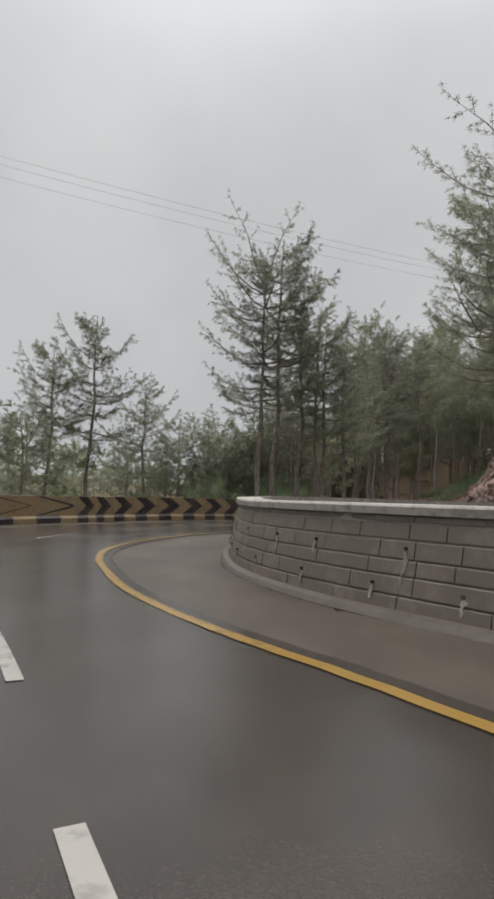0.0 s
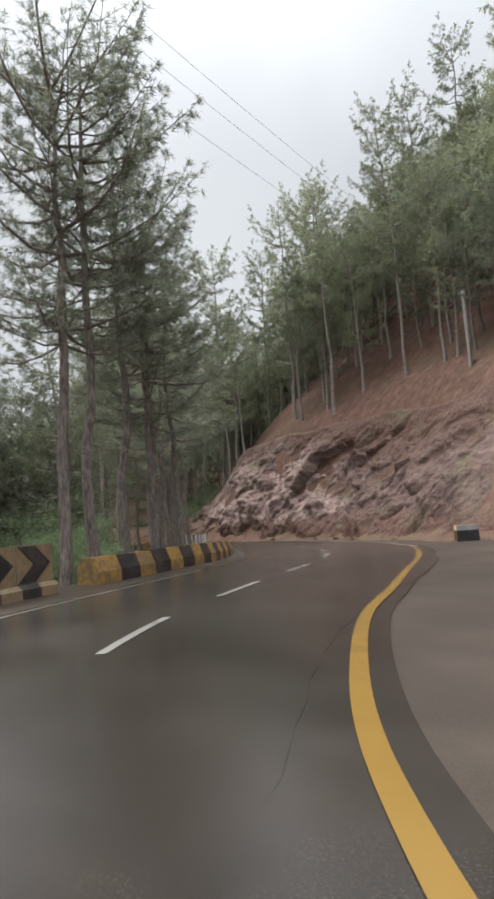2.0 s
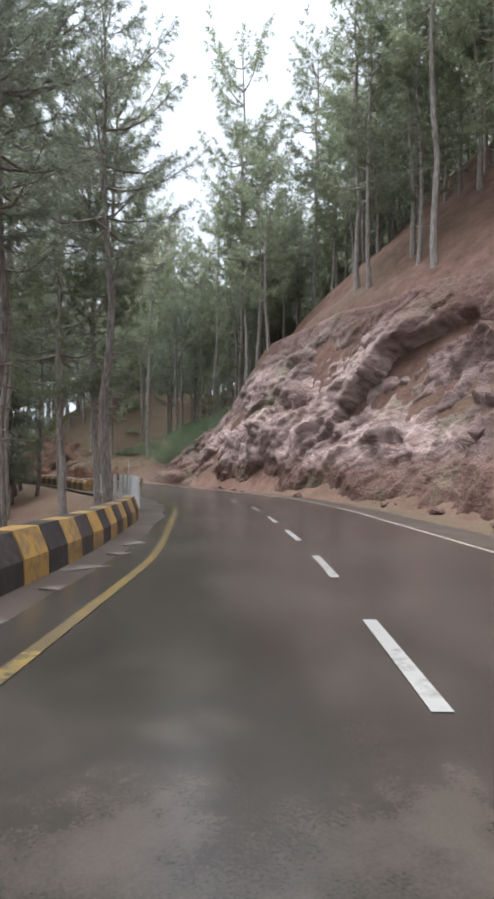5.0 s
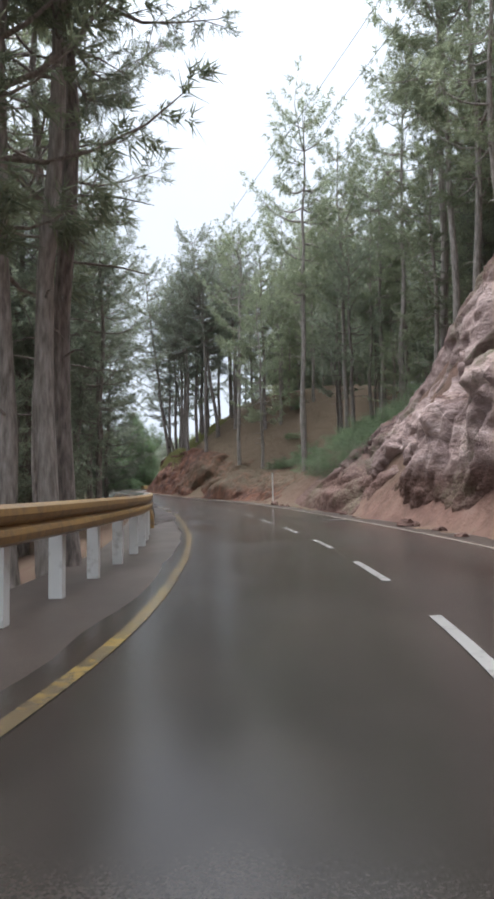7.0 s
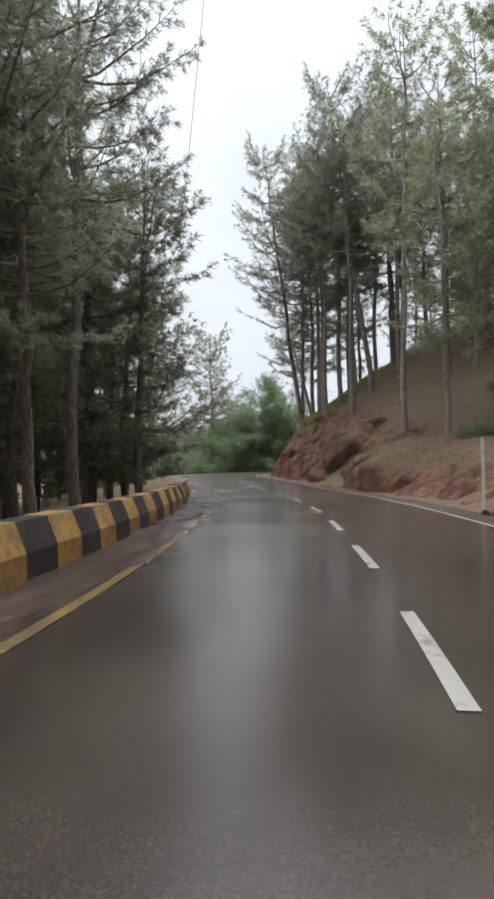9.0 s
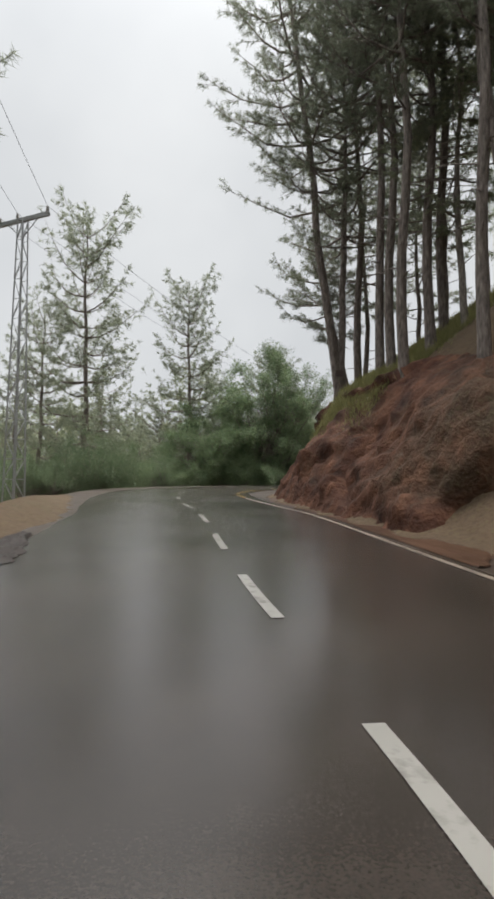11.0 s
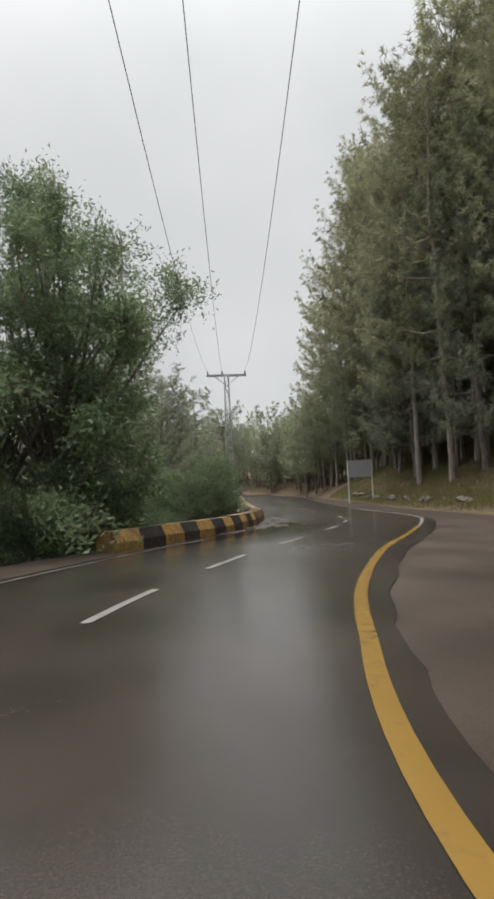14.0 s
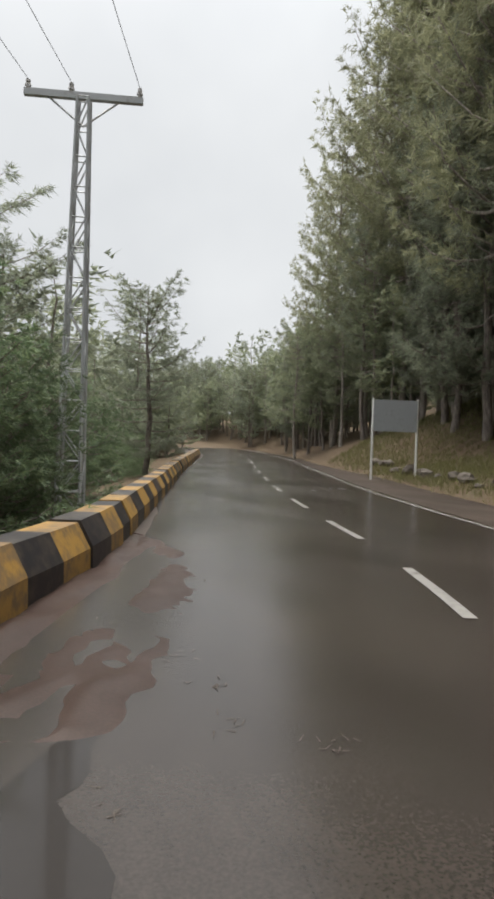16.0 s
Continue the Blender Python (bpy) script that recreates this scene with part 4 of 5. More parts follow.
def leafy(seed, height, spread, count, leaf=0.16, stem=0.3, name="broadleaf_tree", low=0.12, mat="leaves", blobs=26):
    rng = np.random.RandomState(seed)
    root = new(name)
    trunk = Build()
    tips = []
    for k in range(blobs):
        az, rr = rng.uniform(0, 6.283), spread * np.sqrt(rng.uniform(0.02, 1))
        zz = height * rng.uniform(low, 1) * (1 - 0.35 * (rr / spread) ** 2)
        tip = np.array([np.cos(az) * rr, np.sin(az) * rr, zz])
        midp = tip * np.array([0.35, 0.35, 0.6]) + rng.normal(0, 0.15, 3)
        trunk.add(*tube(np.array([[0, 0, -0.5], [0, 0, max(zz * 0.3, 0.1)], midp, tip]), np.array([0.07, 0.06, 0.03, 0.008]) * height / 7 * stem / 0.3, 5))
        tips.append(tip)
    trunk.done("trunk", MAT["bark"], root, smooth=True)
    tips = np.array(tips)
    # each limb ends in a dozen twigs, the leaves stand along them
    twigs = 12
    branches = Build()
    own = rng.randint(0, blobs * twigs, count)
    d = rng.normal(0, 1, (blobs * twigs, 3))
    d /= np.linalg.norm(d, axis=1)[:, None]
    d[:, 2] = d[:, 2] * 0.8 + 0.1
    sz = np.repeat(rng.uniform(0.55, 1.0, blobs) * spread * 0.40, twigs) * rng.uniform(0.6, 1.2, blobs * twigs)
    u = rng.uniform(0.12, 1.0, count)
    c = tips[own // twigs] + d[own] * (sz[own] * u)[:, None]
    c[:, 2] -= 0.18 * sz[own] * u ** 2
    c += rng.normal(0, 0.09 + 0.02 * spread, (count, 3))
    c[:, 2] = np.maximum(c[:, 2], 0.05)
    if height > 6:
        for k in range(blobs * twigs):
            end = tips[k // twigs] + d[k] * sz[k]
            end[2] -= 0.18 * sz[k]
            branches.add(*tube(np.array([tips[k // twigs], end]), [0.009, 0.004], 3))
        tagged(branches.done("twigwork", MAT["bark"], root), kind="stuff")
    a = d[own] + rng.normal(0, 0.8, (count, 3))
    a /= np.linalg.norm(a, axis=1)[:, None]
    b = np.cross(a, rng.normal(0, 1, (count, 3)))
    b /= np.linalg.norm(b, axis=1)[:, None] + 1e-9
    s = leaf * rng.uniform(0.6, 1.3, (count, 1))
    v = np.stack([c - a * s * 0.7, c + b * s * 0.55, c + a * s], 1).reshape(-1, 3)
    mesh_ob("crown", v, np.arange(count * 3).reshape(-1, 3), MAT[mat], root)
    return root


PROTO = {}
FOREST = []


def plant(kind, x, y, scale=1.0, rz=None, z=None, label=None, category="tree", group="", tall=None, tilt=(0, 0), joined=False):
    """A copy of a prototype on the ground; tall sets its height in metres. joined: it goes into the far forest."""
    ob, h = PROTO[kind]
    if tall:
        scale = tall / h
    rz = RNG.uniform(0, 360) if rz is None else rz
    z = terrain(x, y) if z is None else z
    wide = 1.0 + (scale - 1) * 0.6
    m = pose(x, y, z - 0.1, tilt[0], tilt[1], rz) @ Matrix.Diagonal((wide, wide, scale, 1))
    if joined:
        FOREST.append((kind, m))
        return None
    if not ob.get("used"):
        ob["used"] = 1
        ob.matrix_basis = m
        c = ob
    else:
        c = copy_thing(ob, m)
    return tagged(c, label or ob.get("label", ""), category, group)


def proto(key, ob, label):
    ob["label"] = label
    PROTO[key] = (ob, max(v.co.z for c in ob.children for v in c.data.vertices))


FINE = dict(sub=12, tuft=4, needles=16, length=0.28, width=0.0095, twigs=True)
MIDDLE = dict(sub=9, tuft=3, needles=11, length=0.37, width=0.02)
FAR = dict(sub=5, tuft=2, needles=4, length=0.75, width=0.105)
proto("fine_a", pine(11, 19, 0.47, 4.6, 13, 4, shape=0.5, radius=0.175, snags=8, **FINE), "tall chir pine with open tufted crown")
proto("fine_b", pine(12, 19, 0.5, 3.2, 12, 4, shape=0.5, radius=0.17, snags=9, **FINE), "tall chir pine with narrow tufted crown")
proto("fine_c", pine(13, 22, 0.45, 3.8, 13, 5, radius=0.185, lean=2.2, snags=8, **FINE), "big leaning chir pine with dark trunk")
proto("leaning", pine(14, 12.5, 0.6, 2.8, 8, 5, radius=0.19, lean=3.5, shape=0.6, **FINE), "crooked chir pine leaning over the road")
proto("mid_a", pine(21, 18, 0.42, 3.0, 12, 4, radius=0.17, snags=5, **MIDDLE), "chir pine on the mountainside")
proto("mid_b", pine(22, 18, 0.34, 3.1, 13, 4, bark="pale_bark", radius=0.15, leaf="needles_light", snags=5, **MIDDLE), "chir pine with pale straight trunk")
proto("mid_c", pine(23, 20, 0.5, 3.1, 10, 5, bark="pale_bark", radius=0.15, leaf="needles_light", snags=7, **MIDDLE), "tall pine with bare pale trunk and high crown")
proto("cone", pine(24, 16, 0.16, 3.4, 17, 5, shape=0.2, radius=0.18, **MIDDLE), "young conical pine with dense branches")
proto("olive", pine(26, 18, 0.26, 3.3, 14, 4, bark="pale_bark", radius=0.15, leaf="needles_olive", snags=4, **MIDDLE), "pine with yellowish green crown and pale trunk")
proto("sapling", pine(25, 6, 0.05, 2.0, 14, 6, 6, 3, 14, 0.24, 0.015, shape=0.2, radius=0.08, leaf="leaves"), "bushy young evergreen with feathery branches")
proto("far_a", pine(31, 17, 0.24, 3.3, 11, 4, radius=0.14, **FAR), "pine in the forest on the slope")
proto("far_b", pine(32, 18, 0.32, 3.1, 10, 4, bark="pale_bark", leaf="needles_light", radius=0.13, **FAR), "pine with light green crown in the forest")
proto("bushy", leafy(41, 9.5, 4.2, 52000, 0.105, blobs=64), "dense dark green broadleaf tree by the road")
proto("shrub", leafy(42, 3.2, 2.2, 17000, 0.05, blobs=34, low=0.08), "dense dark green shrub behind the road")
proto("lacy", leafy(43, 10.5, 3.6, 44000, 0.08, blobs=54, low=0.3), "broadleaf tree with airy feathery crown")

# first bend: the group behind the parapet
for x, y, h, k in [(0.3, 35.2, 18.4, "fine_a"), (1.8, 36.2, 18.2, "fine_b"), (3.4, 37.6, 17.0, "fine_b"), (4.3, 38.4, 16.6, "fine_a"), (5.0, 39.4, 15.2, "fine_b"), (6.6, 40.8, 13.5, "mid_a")]:
    plant(k, x, y, tall=h, group="pines behind the parapet")
for x, y, h, k in [(-11.3, 41.9, 16, "fine_b"), (-13.6, 40.3, 13.2, "fine_b"), (-13.6, 36.5, 10.4, "mid_a"), (-7.7, 45.9, 11.4, "fine_b"), (-5.8, 50.5, 8.7, "cone"), (-15.5, 35, 7.0, "mid_a"), (0.2, 49.5, 10.8, "cone"), (-3.4, 49, 8.3, "cone"), (2.6, 52, 12, "cone"), (-6.6, 48, 7.4, "cone"), (-1.6, 47, 8.0, "cone"), (-9.6, 50, 11, "mid_a"), (9.6, 19.2, 17.5, "fine_a"), (9.7, 22.0, 18.5, "fine_a"), (11, 25, 19, "mid_a"), (12.5, 17, 17, "mid_a"), (14, 21, 18, "mid_a")]:
    plant(k, x, y, tall=h - terrain(x, y), group="pines below the first bend")
for i in range(16):
    plant(["mid_a", "cone", "mid_b"][i % 3], RNG.uniform(-3, 6.2), RNG.uniform(46, 60), tall=RNG.uniform(13, 18), group="pines below the road")
for x, y, h in [(10.3, 51.5, 15.5), (8.4, 46.5, 13), (12.4, 55.2, 20), (13.6, 59, 22), (11, 60, 21), (12.0, 53.2, 14), (14.6, 62, 22)]:
    plant("fine_b", x, y, tall=h, group="pines below the road")
for i in range(14):
    plant("shrub", RNG.uniform(-14, 3.5), RNG.uniform(39, 46), tall=RNG.uniform(3, 6), category="shrub", group="shrubs below the road")
for i in range(70):
    x, y = RNG.uniform(-75, -17), RNG.uniform(25, 120)
    plant(["far_a", "far_b"][i % 2], x, y, tall=RNG.uniform(14, 20), joined=True)
# along the guard rail
for x, y, k in [(20.25, 72.3, "mid_c"), (20.6, 72.9, "fine_b"), (19.8, 71.9, "mid_b"), (18.7, 65.2, "fine_b"), (19.2, 78.1, "fine_b"), (18.0, 70.8, "mid_b"), (15.5, 74, "mid_c"), (16.4, 82, "mid_c"), (13, 71, "mid_c")]:
    plant(k, x, y, tall=RNG.uniform(22, 25), group="pines behind the guard rail", rz=200)
for i in range(20):
    y = RNG.uniform(88, 122)
    plant(["fine_b", "cone", "mid_a", "fine_b"][i % 4], np.interp(y, [88, 122], [18.0, 13.0]) - RNG.uniform(0, 7), y, tall=RNG.uniform(16, 21), group="pines behind the parapet blocks")
for x, y, h, k in [(17.8, 102, 21, "fine_b"), (17.2, 98, 22, "fine_a"), (16.4, 106, 20, "cone"), (15.6, 111, 18, "cone"), (18.3, 94, 23, "fine_b"), (14.8, 115, 17, "mid_a"), (16.2, 90, 22, "cone"), (17, 109, 14, "cone"), (19.0, 97, 17, "mid_a"), (18.6, 106, 15, "cone"), (19.2, 90, 20, "mid_a")]:
    plant(k, x, y, tall=h, group="pines behind the parapet blocks")
for i in range(36):
    y = RNG.uniform(84, 128)
    plant(["far_a", "far_b"][i % 2], np.interp(y, [84, 128], [14, 9]) - RNG.uniform(0, 9), y, tall=RNG.uniform(15, 20), joined=True)
# right bank
for x, y, h, k in [(32.8, 105.3, 26, "mid_c"), (28.7, 128.1, 25, "fine_c"), (33.2, 123.7, 22, "fine_b"), (24.9, 132.3, 23, "fine_b"), (37.6, 98.3, 9, "mid_b"),
                   (27.2, 126, 24, "fine_b"), (30.5, 127, 23, "fine_b"), (29.8, 119, 22, "mid_c"), (31.4, 115, 21, "mid_b")]:
    plant(k, x, y, tall=h, group="pines on the right bank", rz=160)
for x, y, h, k in [(23.6, 135.0, 23, "fine_a"), (23.4, 135.4, 24, "fine_c"), (24.4, 136.6, 23, "fine_b"), (26.6, 130.8, 24, "fine_b"), (27.4, 132.6, 24, "fine_b"), (25.5, 129.2, 24, "fine_b"), (25.3, 131.4, 23, "fine_b"), (28.6, 138, 21, "mid_a"), (29.6, 135.6, 22, "mid_c"), (31, 133, 21, "mid_a"), (27.8, 140.6, 20, "mid_a"), (33, 130, 22, "mid_a"), (24.7, 141.8, 14.0, "leaning"), (25.1, 142.2, 20, "fine_b")]:
    plant(k, x, y, tall=h, group="pines on the red bank", rz=145 if k == "leaning" else 180)
for i in range(24):
    y = RNG.uniform(106, 144)
    plant(["mid_a", "mid_b", "mid_c"][i % 3], float(np.interp(y, TOE[:, 1], TOE[:, 0])) + RNG.uniform(6, 24), y, tall=RNG.uniform(17, 23), group="pines on the right bank")


def scatter(y0, y1, q0, q1, number, front, kinds, group, tall, gap=6.5):
    """Pines over a stretch of the hillside: single trees up to the distance front, the far forest past it."""
    done = []
    for i in range(number * 12):
        if len(done) >= number:
            break
        j = int(np.interp(RNG.uniform(y0, y1), TOE[:, 1], np.arange(len(TOE))))
        q = q0 + (q1 - q0) * RNG.uniform() ** 1.2
        x, y = TOE[j] + TOE_R[j] * q
        if any((x - a) ** 2 + (y - b) ** 2 < gap for a, b in done):
            continue
        done.append((x, y))
        if q < front:
            plant(kinds[i % len(kinds)], x, y, tall=RNG.uniform(*tall), group=group)
        else:
            plant(["far_a", "far_b"][i % 2], x, y, tall=RNG.uniform(*tall), joined=True)


scatter(-5, 46, 10.5, 70, 150, 14, ["mid_b", "mid_c", "mid_a"], "pines above the cutting", (11, 15.5))
scatter(46, 96, 10.8, 70, 250, 14.5, ["mid_b", "mid_c", "mid_a"], "pines above the cutting", (13, 18), 4.5)
scatter(92, 116, 9, 60, 50, 16, ["mid_b", "mid_c", "mid_a"], "pines above the cutting", (15, 21))
for x, y, top, k in [(36.8, 66.7, 35, "mid_c"), (37.2, 68.5, 31, "mid_b"), (38.2, 70, 33, "mid_c"), (38.5, 58, 33, "mid_c"), (38.4, 63.8, 35, "mid_b"), (38, 53, 30, "mid_c"), (36.8, 88, 36, "mid_b"), (38, 93, 38, "mid_c")]:
    plant(k, x, y, tall=top - terrain(x, y), group="pines above the cutting")
for x, y, top, k in [(37.5, 74.5, 36, "mid_c"), (36.9, 72.6, 33, "mid_b"), (35.8, 83.4, 30, "mid_b")]:
    plant(k, x, y, tall=top - terrain(x, y), group="pines above the cutting")
for y, q, h in [(62, 16, 24), (70, 20, 25), (78, 15, 24), (66, 28, 25), (56, 22, 24), (50, 16, 23), (44, 20, 23), (84, 18, 24)]:
    j = int(np.interp(y, TOE[:, 1], np.arange(len(TOE))))
    plant("mid_c", *(TOE[j] + TOE_R[j] * q), tall=h, group="tall pines on the hill")
scatter(88, 106, 6, 17, 15, 17, ["mid_c", "mid_b", "mid_a"], "pines on the slope past the cliff", (19, 24), 7)
for x, y, h in [(33.6, 94, 2.6), (34.8, 96.5, 3.0), (33.2, 98.5, 2.2), (36, 93, 2.8), (32.6, 101, 1.6), (35.4, 101.5, 2.4), (34.2, 108, 1.8)]:
    plant("shrub", x, y, tall=h, category="shrub", group="shrubs past the cliff")
bushes = np.random.RandomState(31)
for i in range(26):
    y = bushes.uniform(97, 126)
    j = int(np.interp(y, TOE[:, 1], np.arange(len(TOE))))
    x, yy = TOE[j] + TOE_R[j] * bushes.uniform(5, 15)
    plant("shrub", x, yy, tall=bushes.uniform(0.7, 1.9), rz=bushes.uniform(0, 360), category="shrub", group="low shrubs under the pines")
# beyond the second bend
for i in range(34):
    plant(["far_a", "far_b"][i % 2], RNG.uniform(-16, 15), RNG.uniform(160, 184), tall=RNG.uniform(9, 14), joined=True)
for x, y, h, k in [(6, 149.3, 24.0, "cone"), (10.9, 160.7, 22.5, "cone"), (1.5, 152, 18, "cone"), (-3, 148, 19, "mid_a"), (3, 160, 16, "mid_b"), (17.4, 166, 16, "cone"), (7.5, 166, 13, "mid_a"), (-8, 142, 19, "cone"), (-4, 158, 18, "mid_a"), (13.5, 164, 13, "mid_a")]:
    plant(k, x, y, tall=h, group="pines beyond the second bend")
plant("bushy", 17.0, 160.8, tall=12.2)
plant("lacy", 18.8, 161.2, tall=14.0)
for x, y, h in [(16.2, 158.4, 3.0), (17.6, 159.2, 3.4), (19.0, 160.0, 3.2), (20.2, 160.8, 2.5), (20.6, 162.6, 2.4), (14.6, 157.8, 2.8), (20.9, 164.2, 2.5), (22.0, 165.4, 2.6)]:
    plant("shrub", x, y, tall=h, category="shrub", group="bushes behind the parapet")
plant("bushy", 13.2, 158.5, tall=7)
for i in range(22):
    y = RNG.uniform(136, 157)
    j = int(np.interp(y, MID[:, 1], np.arange(len(MID))))
    x, yy = MID[j] - MID_R[j] * (EDGE_L(y) + RNG.uniform(2.6, 6.5))
    plant("shrub", x, yy, tall=RNG.uniform(2.2, 4.2), category="shrub", group="shrubs behind the bend")
for i in range(40):
    y = RNG.uniform(157, 200)
    j = int(np.interp(y, MID[:, 1], np.arange(len(MID))))
    out = RNG.uniform(3.2, 9)
    x, yy = MID[j] - MID_R[j] * (EDGE_L(y) + out)
    if y < 166 and out < 4.6:
        continue
    if i % 2:
        plant("shrub", x, yy, tall=RNG.uniform(1.8, 3.2) + 0.15 * out, category="shrub", group="bushes behind the parapet")
    else:
        plant("sapling", x, yy, tall=RNG.uniform(3.5, 6.0), group="young evergreens behind the parapet")
for x, y, h in [(25.0, 174.3, 9.8), (22.6, 170, 9.5), (26.0, 177, 9.2), (27.4, 179.2, 8.2), (33.3, 188.2, 10), (20.5, 167, 10)]:
    plant("cone", x, y, tall=h - terrain(x, y), group="young pines beside the power pole")
for x, y, h in [(26.2, 169.5, 4.2), (27.3, 171.6, 4.6), (25.2, 167.6, 4.4), (28.6, 175.2, 4.6), (24.3, 165.6, 4.0), (27.6, 173.4, 4.3), (29.6, 178.2, 4.2), (26.8, 170.4, 5.6), (27.6, 172.6, 5.4), (25.9, 168.4, 5.2)]:
    plant("sapling", x, y, tall=h + 0.5, group="young evergreens behind the parapet")
for i in range(80):
    x, y = RNG.uniform(-10, 85), RNG.uniform(208, 262)
    if abs(near(MID, MID_R, [(x, y)])[1][0]) > 6.5:
        plant(["far_a", "far_b"][i % 2], x, y, tall=RNG.uniform(9, 16), joined=True)
for i in range(70):
    y = RNG.uniform(178, 262)
    j = int(np.interp(y, MID[:, 1], np.arange(len(MID))))
    x, yy = MID[j] - MID_R[j] * (EDGE_L(y) + RNG.uniform(3.5, 45))
    plant(["far_a", "far_b"][i % 2], x, yy, tall=RNG.uniform(6, 14), joined=True)
for i in range(240):
    x, y = RNG.uniform(-70, 110), RNG.uniform(246, 345)
    if abs(near(MID, MID_R, [(x, y)])[1][0]) > 6:
        plant(["far_a", "far_b"][i % 2], x, y, tall=RNG.uniform(8, 12), joined=True)
for i in range(70):
    x, y = RNG.uniform(34, 70), RNG.uniform(208, 246)
    if abs(near(MID, MID_R, [(x, y)])[1][0]) > 5:
        plant("far_b", x, y, tall=RNG.uniform(3, 6), joined=True)
for i in range(120):
    y = RNG.uniform(196, 290)
    j = int(np.interp(y, MID[:, 1], np.arange(len(MID))))
    x, yy = MID[j] + MID_R[j] * RNG.choice([-1, 1]) * RNG.uniform(5.5, 15)
    plant(["far_a", "far_b"][i % 2], x, yy, tall=RNG.uniform(5, 11), joined=True)
scatter(164, 180, 8, 17, 26, 17, ["olive", "olive", "mid_b"], "pines over the grass verge", (25, 31), 4.5)
scatter(178, 205, 7, 17, 34, 17, ["olive", "olive", "mid_b"], "pines over the grass verge", (23, 29), 4.5)
scatter(184, 203, 5.5, 12, 14, 12, ["olive", "cone"], "pines over the grass verge", (18, 22), 5)
for y, q, h, k in [(179, 6.0, 25, "olive"), (181.5, 7.4, 27, "cone"), (184, 5.6, 25, "olive"), (187, 6.4, 26, "cone"), (196, 5.2, 22, "olive"), (199, 3.6, 21, "mid_a"), (202, 4.6, 22, "olive"), (205, 2.6, 21, "mid_b"), (208, 3.4, 20, "olive"), (211, 2.6, 17, "mid_a"), (214, 4.2, 18, "olive"), (192, 7, 24, "olive"), (206, 7, 21, "cone"), (211, 8, 20, "olive"), (176, 7.2, 26, "cone")]:
    j = int(np.interp(y, TOE[:, 1], np.arange(len(TOE))))
    plant(k, *(TOE[j] + TOE_R[j] * q), tall=h, group="pines over the grass verge")
scatter(203, 262, 1.0, 9, 40, 6.5, ["mid_a", "cone", "mid_b"], "pines beside the far road", (10, 14), 4.5)
scatter(150, 196, 14, 85, 210, 0, ["far_a"], "", (18, 25), 5)
scatter(196, 285, 12, 85, 150, 0, ["far_a"], "", (7, 11), 5)
for x, y, top in [(47.5, 195.0, 17), (48.0, 200, 16), (46.6, 204.6, 14)]:
    plant("mid_b", x + 2, y, tall=top - terrain(x + 2, y), group="pines beside the far road")


def join_forest():
    """The far trees as one object, bark and needles on one mesh."""
    vs, fs, mats, n = [], [], [], 0
    slots = ["bark", "pale_bark", "needles", "needles_light"]
    names = [MAT[k].name for k in slots]
    for kind, m in FOREST:
        ob, _ = PROTO[kind]
        mm = np.array(m)
        for c in ob.children:
            me = c.data
            co = np.empty(len(me.vertices) * 3)
            me.vertices.foreach_get("co", co)
            co = co.reshape(-1, 3) @ mm[:3, :3].T + mm[:3, 3]
            vs.append(co)
            if c.name.startswith("trunk"):
                tri = [[p.vertices[0], p.vertices[1], p.vertices[2], p.vertices[3]] for p in me.polygons[:99]]
                q = np.array(tri)
                f = np.concatenate([q[:, [0, 1, 2]], q[:, [0, 2, 3]]])
                vs[-1] = co[:108]
            else:
                f = np.arange(len(co)).reshape(-1, 3)
            fs.append(f + n)
            mats.append(np.full(len(f), names.index(me.materials[0].name)))
            n += len(vs[-1])
    v, f, k = np.concatenate(vs), np.concatenate(fs), np.concatenate(mats)
    me = bpy.data.meshes.new("far_forest")
    me.vertices.add(len(v))
    me.vertices.foreach_set("co", v.ravel())
    me.loops.add(len(f) * 3)
    me.loops.foreach_set("vertex_index", f.ravel().astype(np.int32))
    me.polygons.add(len(f))
    me.polygons.foreach_set("loop_start", np.arange(0, len(f) * 3, 3, dtype=np.int32))
    me.polygons.foreach_set("material_index", k.astype(np.int32))
    for s_ in slots:
        me.materials.append(MAT[s_])
    me.update()
    return tagged(new("far_forest", me), "dense pine forest covering the far slopes", "forest", kind="stuff")


join_forest()


# ---- grass ----
def grass(name, spots, label, tall=0.35):
    """Blades round a list of places."""
    rng = np.random.RandomState(77)
    n = len(spots)
    q = near(TOE, TOE_R, spots)[1]
    z = ground_z(spots[:, 0], spots[:, 1], bare=True) + (0.3 * np.clip((4.2 - q) / 1.5, 0, 1) if "bank" in name else 0)
    az = rng.uniform(0, 6.283, n)
    h = tall * rng.uniform(0.5, 1.3, n)
    w = 0.008 + 0.010 * rng.uniform(0, 1, n)
    c = np.stack([spots[:, 0], spots[:, 1], z - 0.03], 1)
    side = np.stack([np.cos(az) * w, np.sin(az) * w, 0 * w], 1)
    tip = c + np.stack([rng.normal(0, 0.35, n) * h, rng.normal(0, 0.35, n) * h, h], 1)
    v = np.stack([c + side, tip, c - side], 1).reshape(-1, 3)
    ob = mesh_ob(name, v, np.arange(n * 3).reshape(-1, 3), MAT["grass"])
    return tagged(ob, label, "grass", kind="stuff")


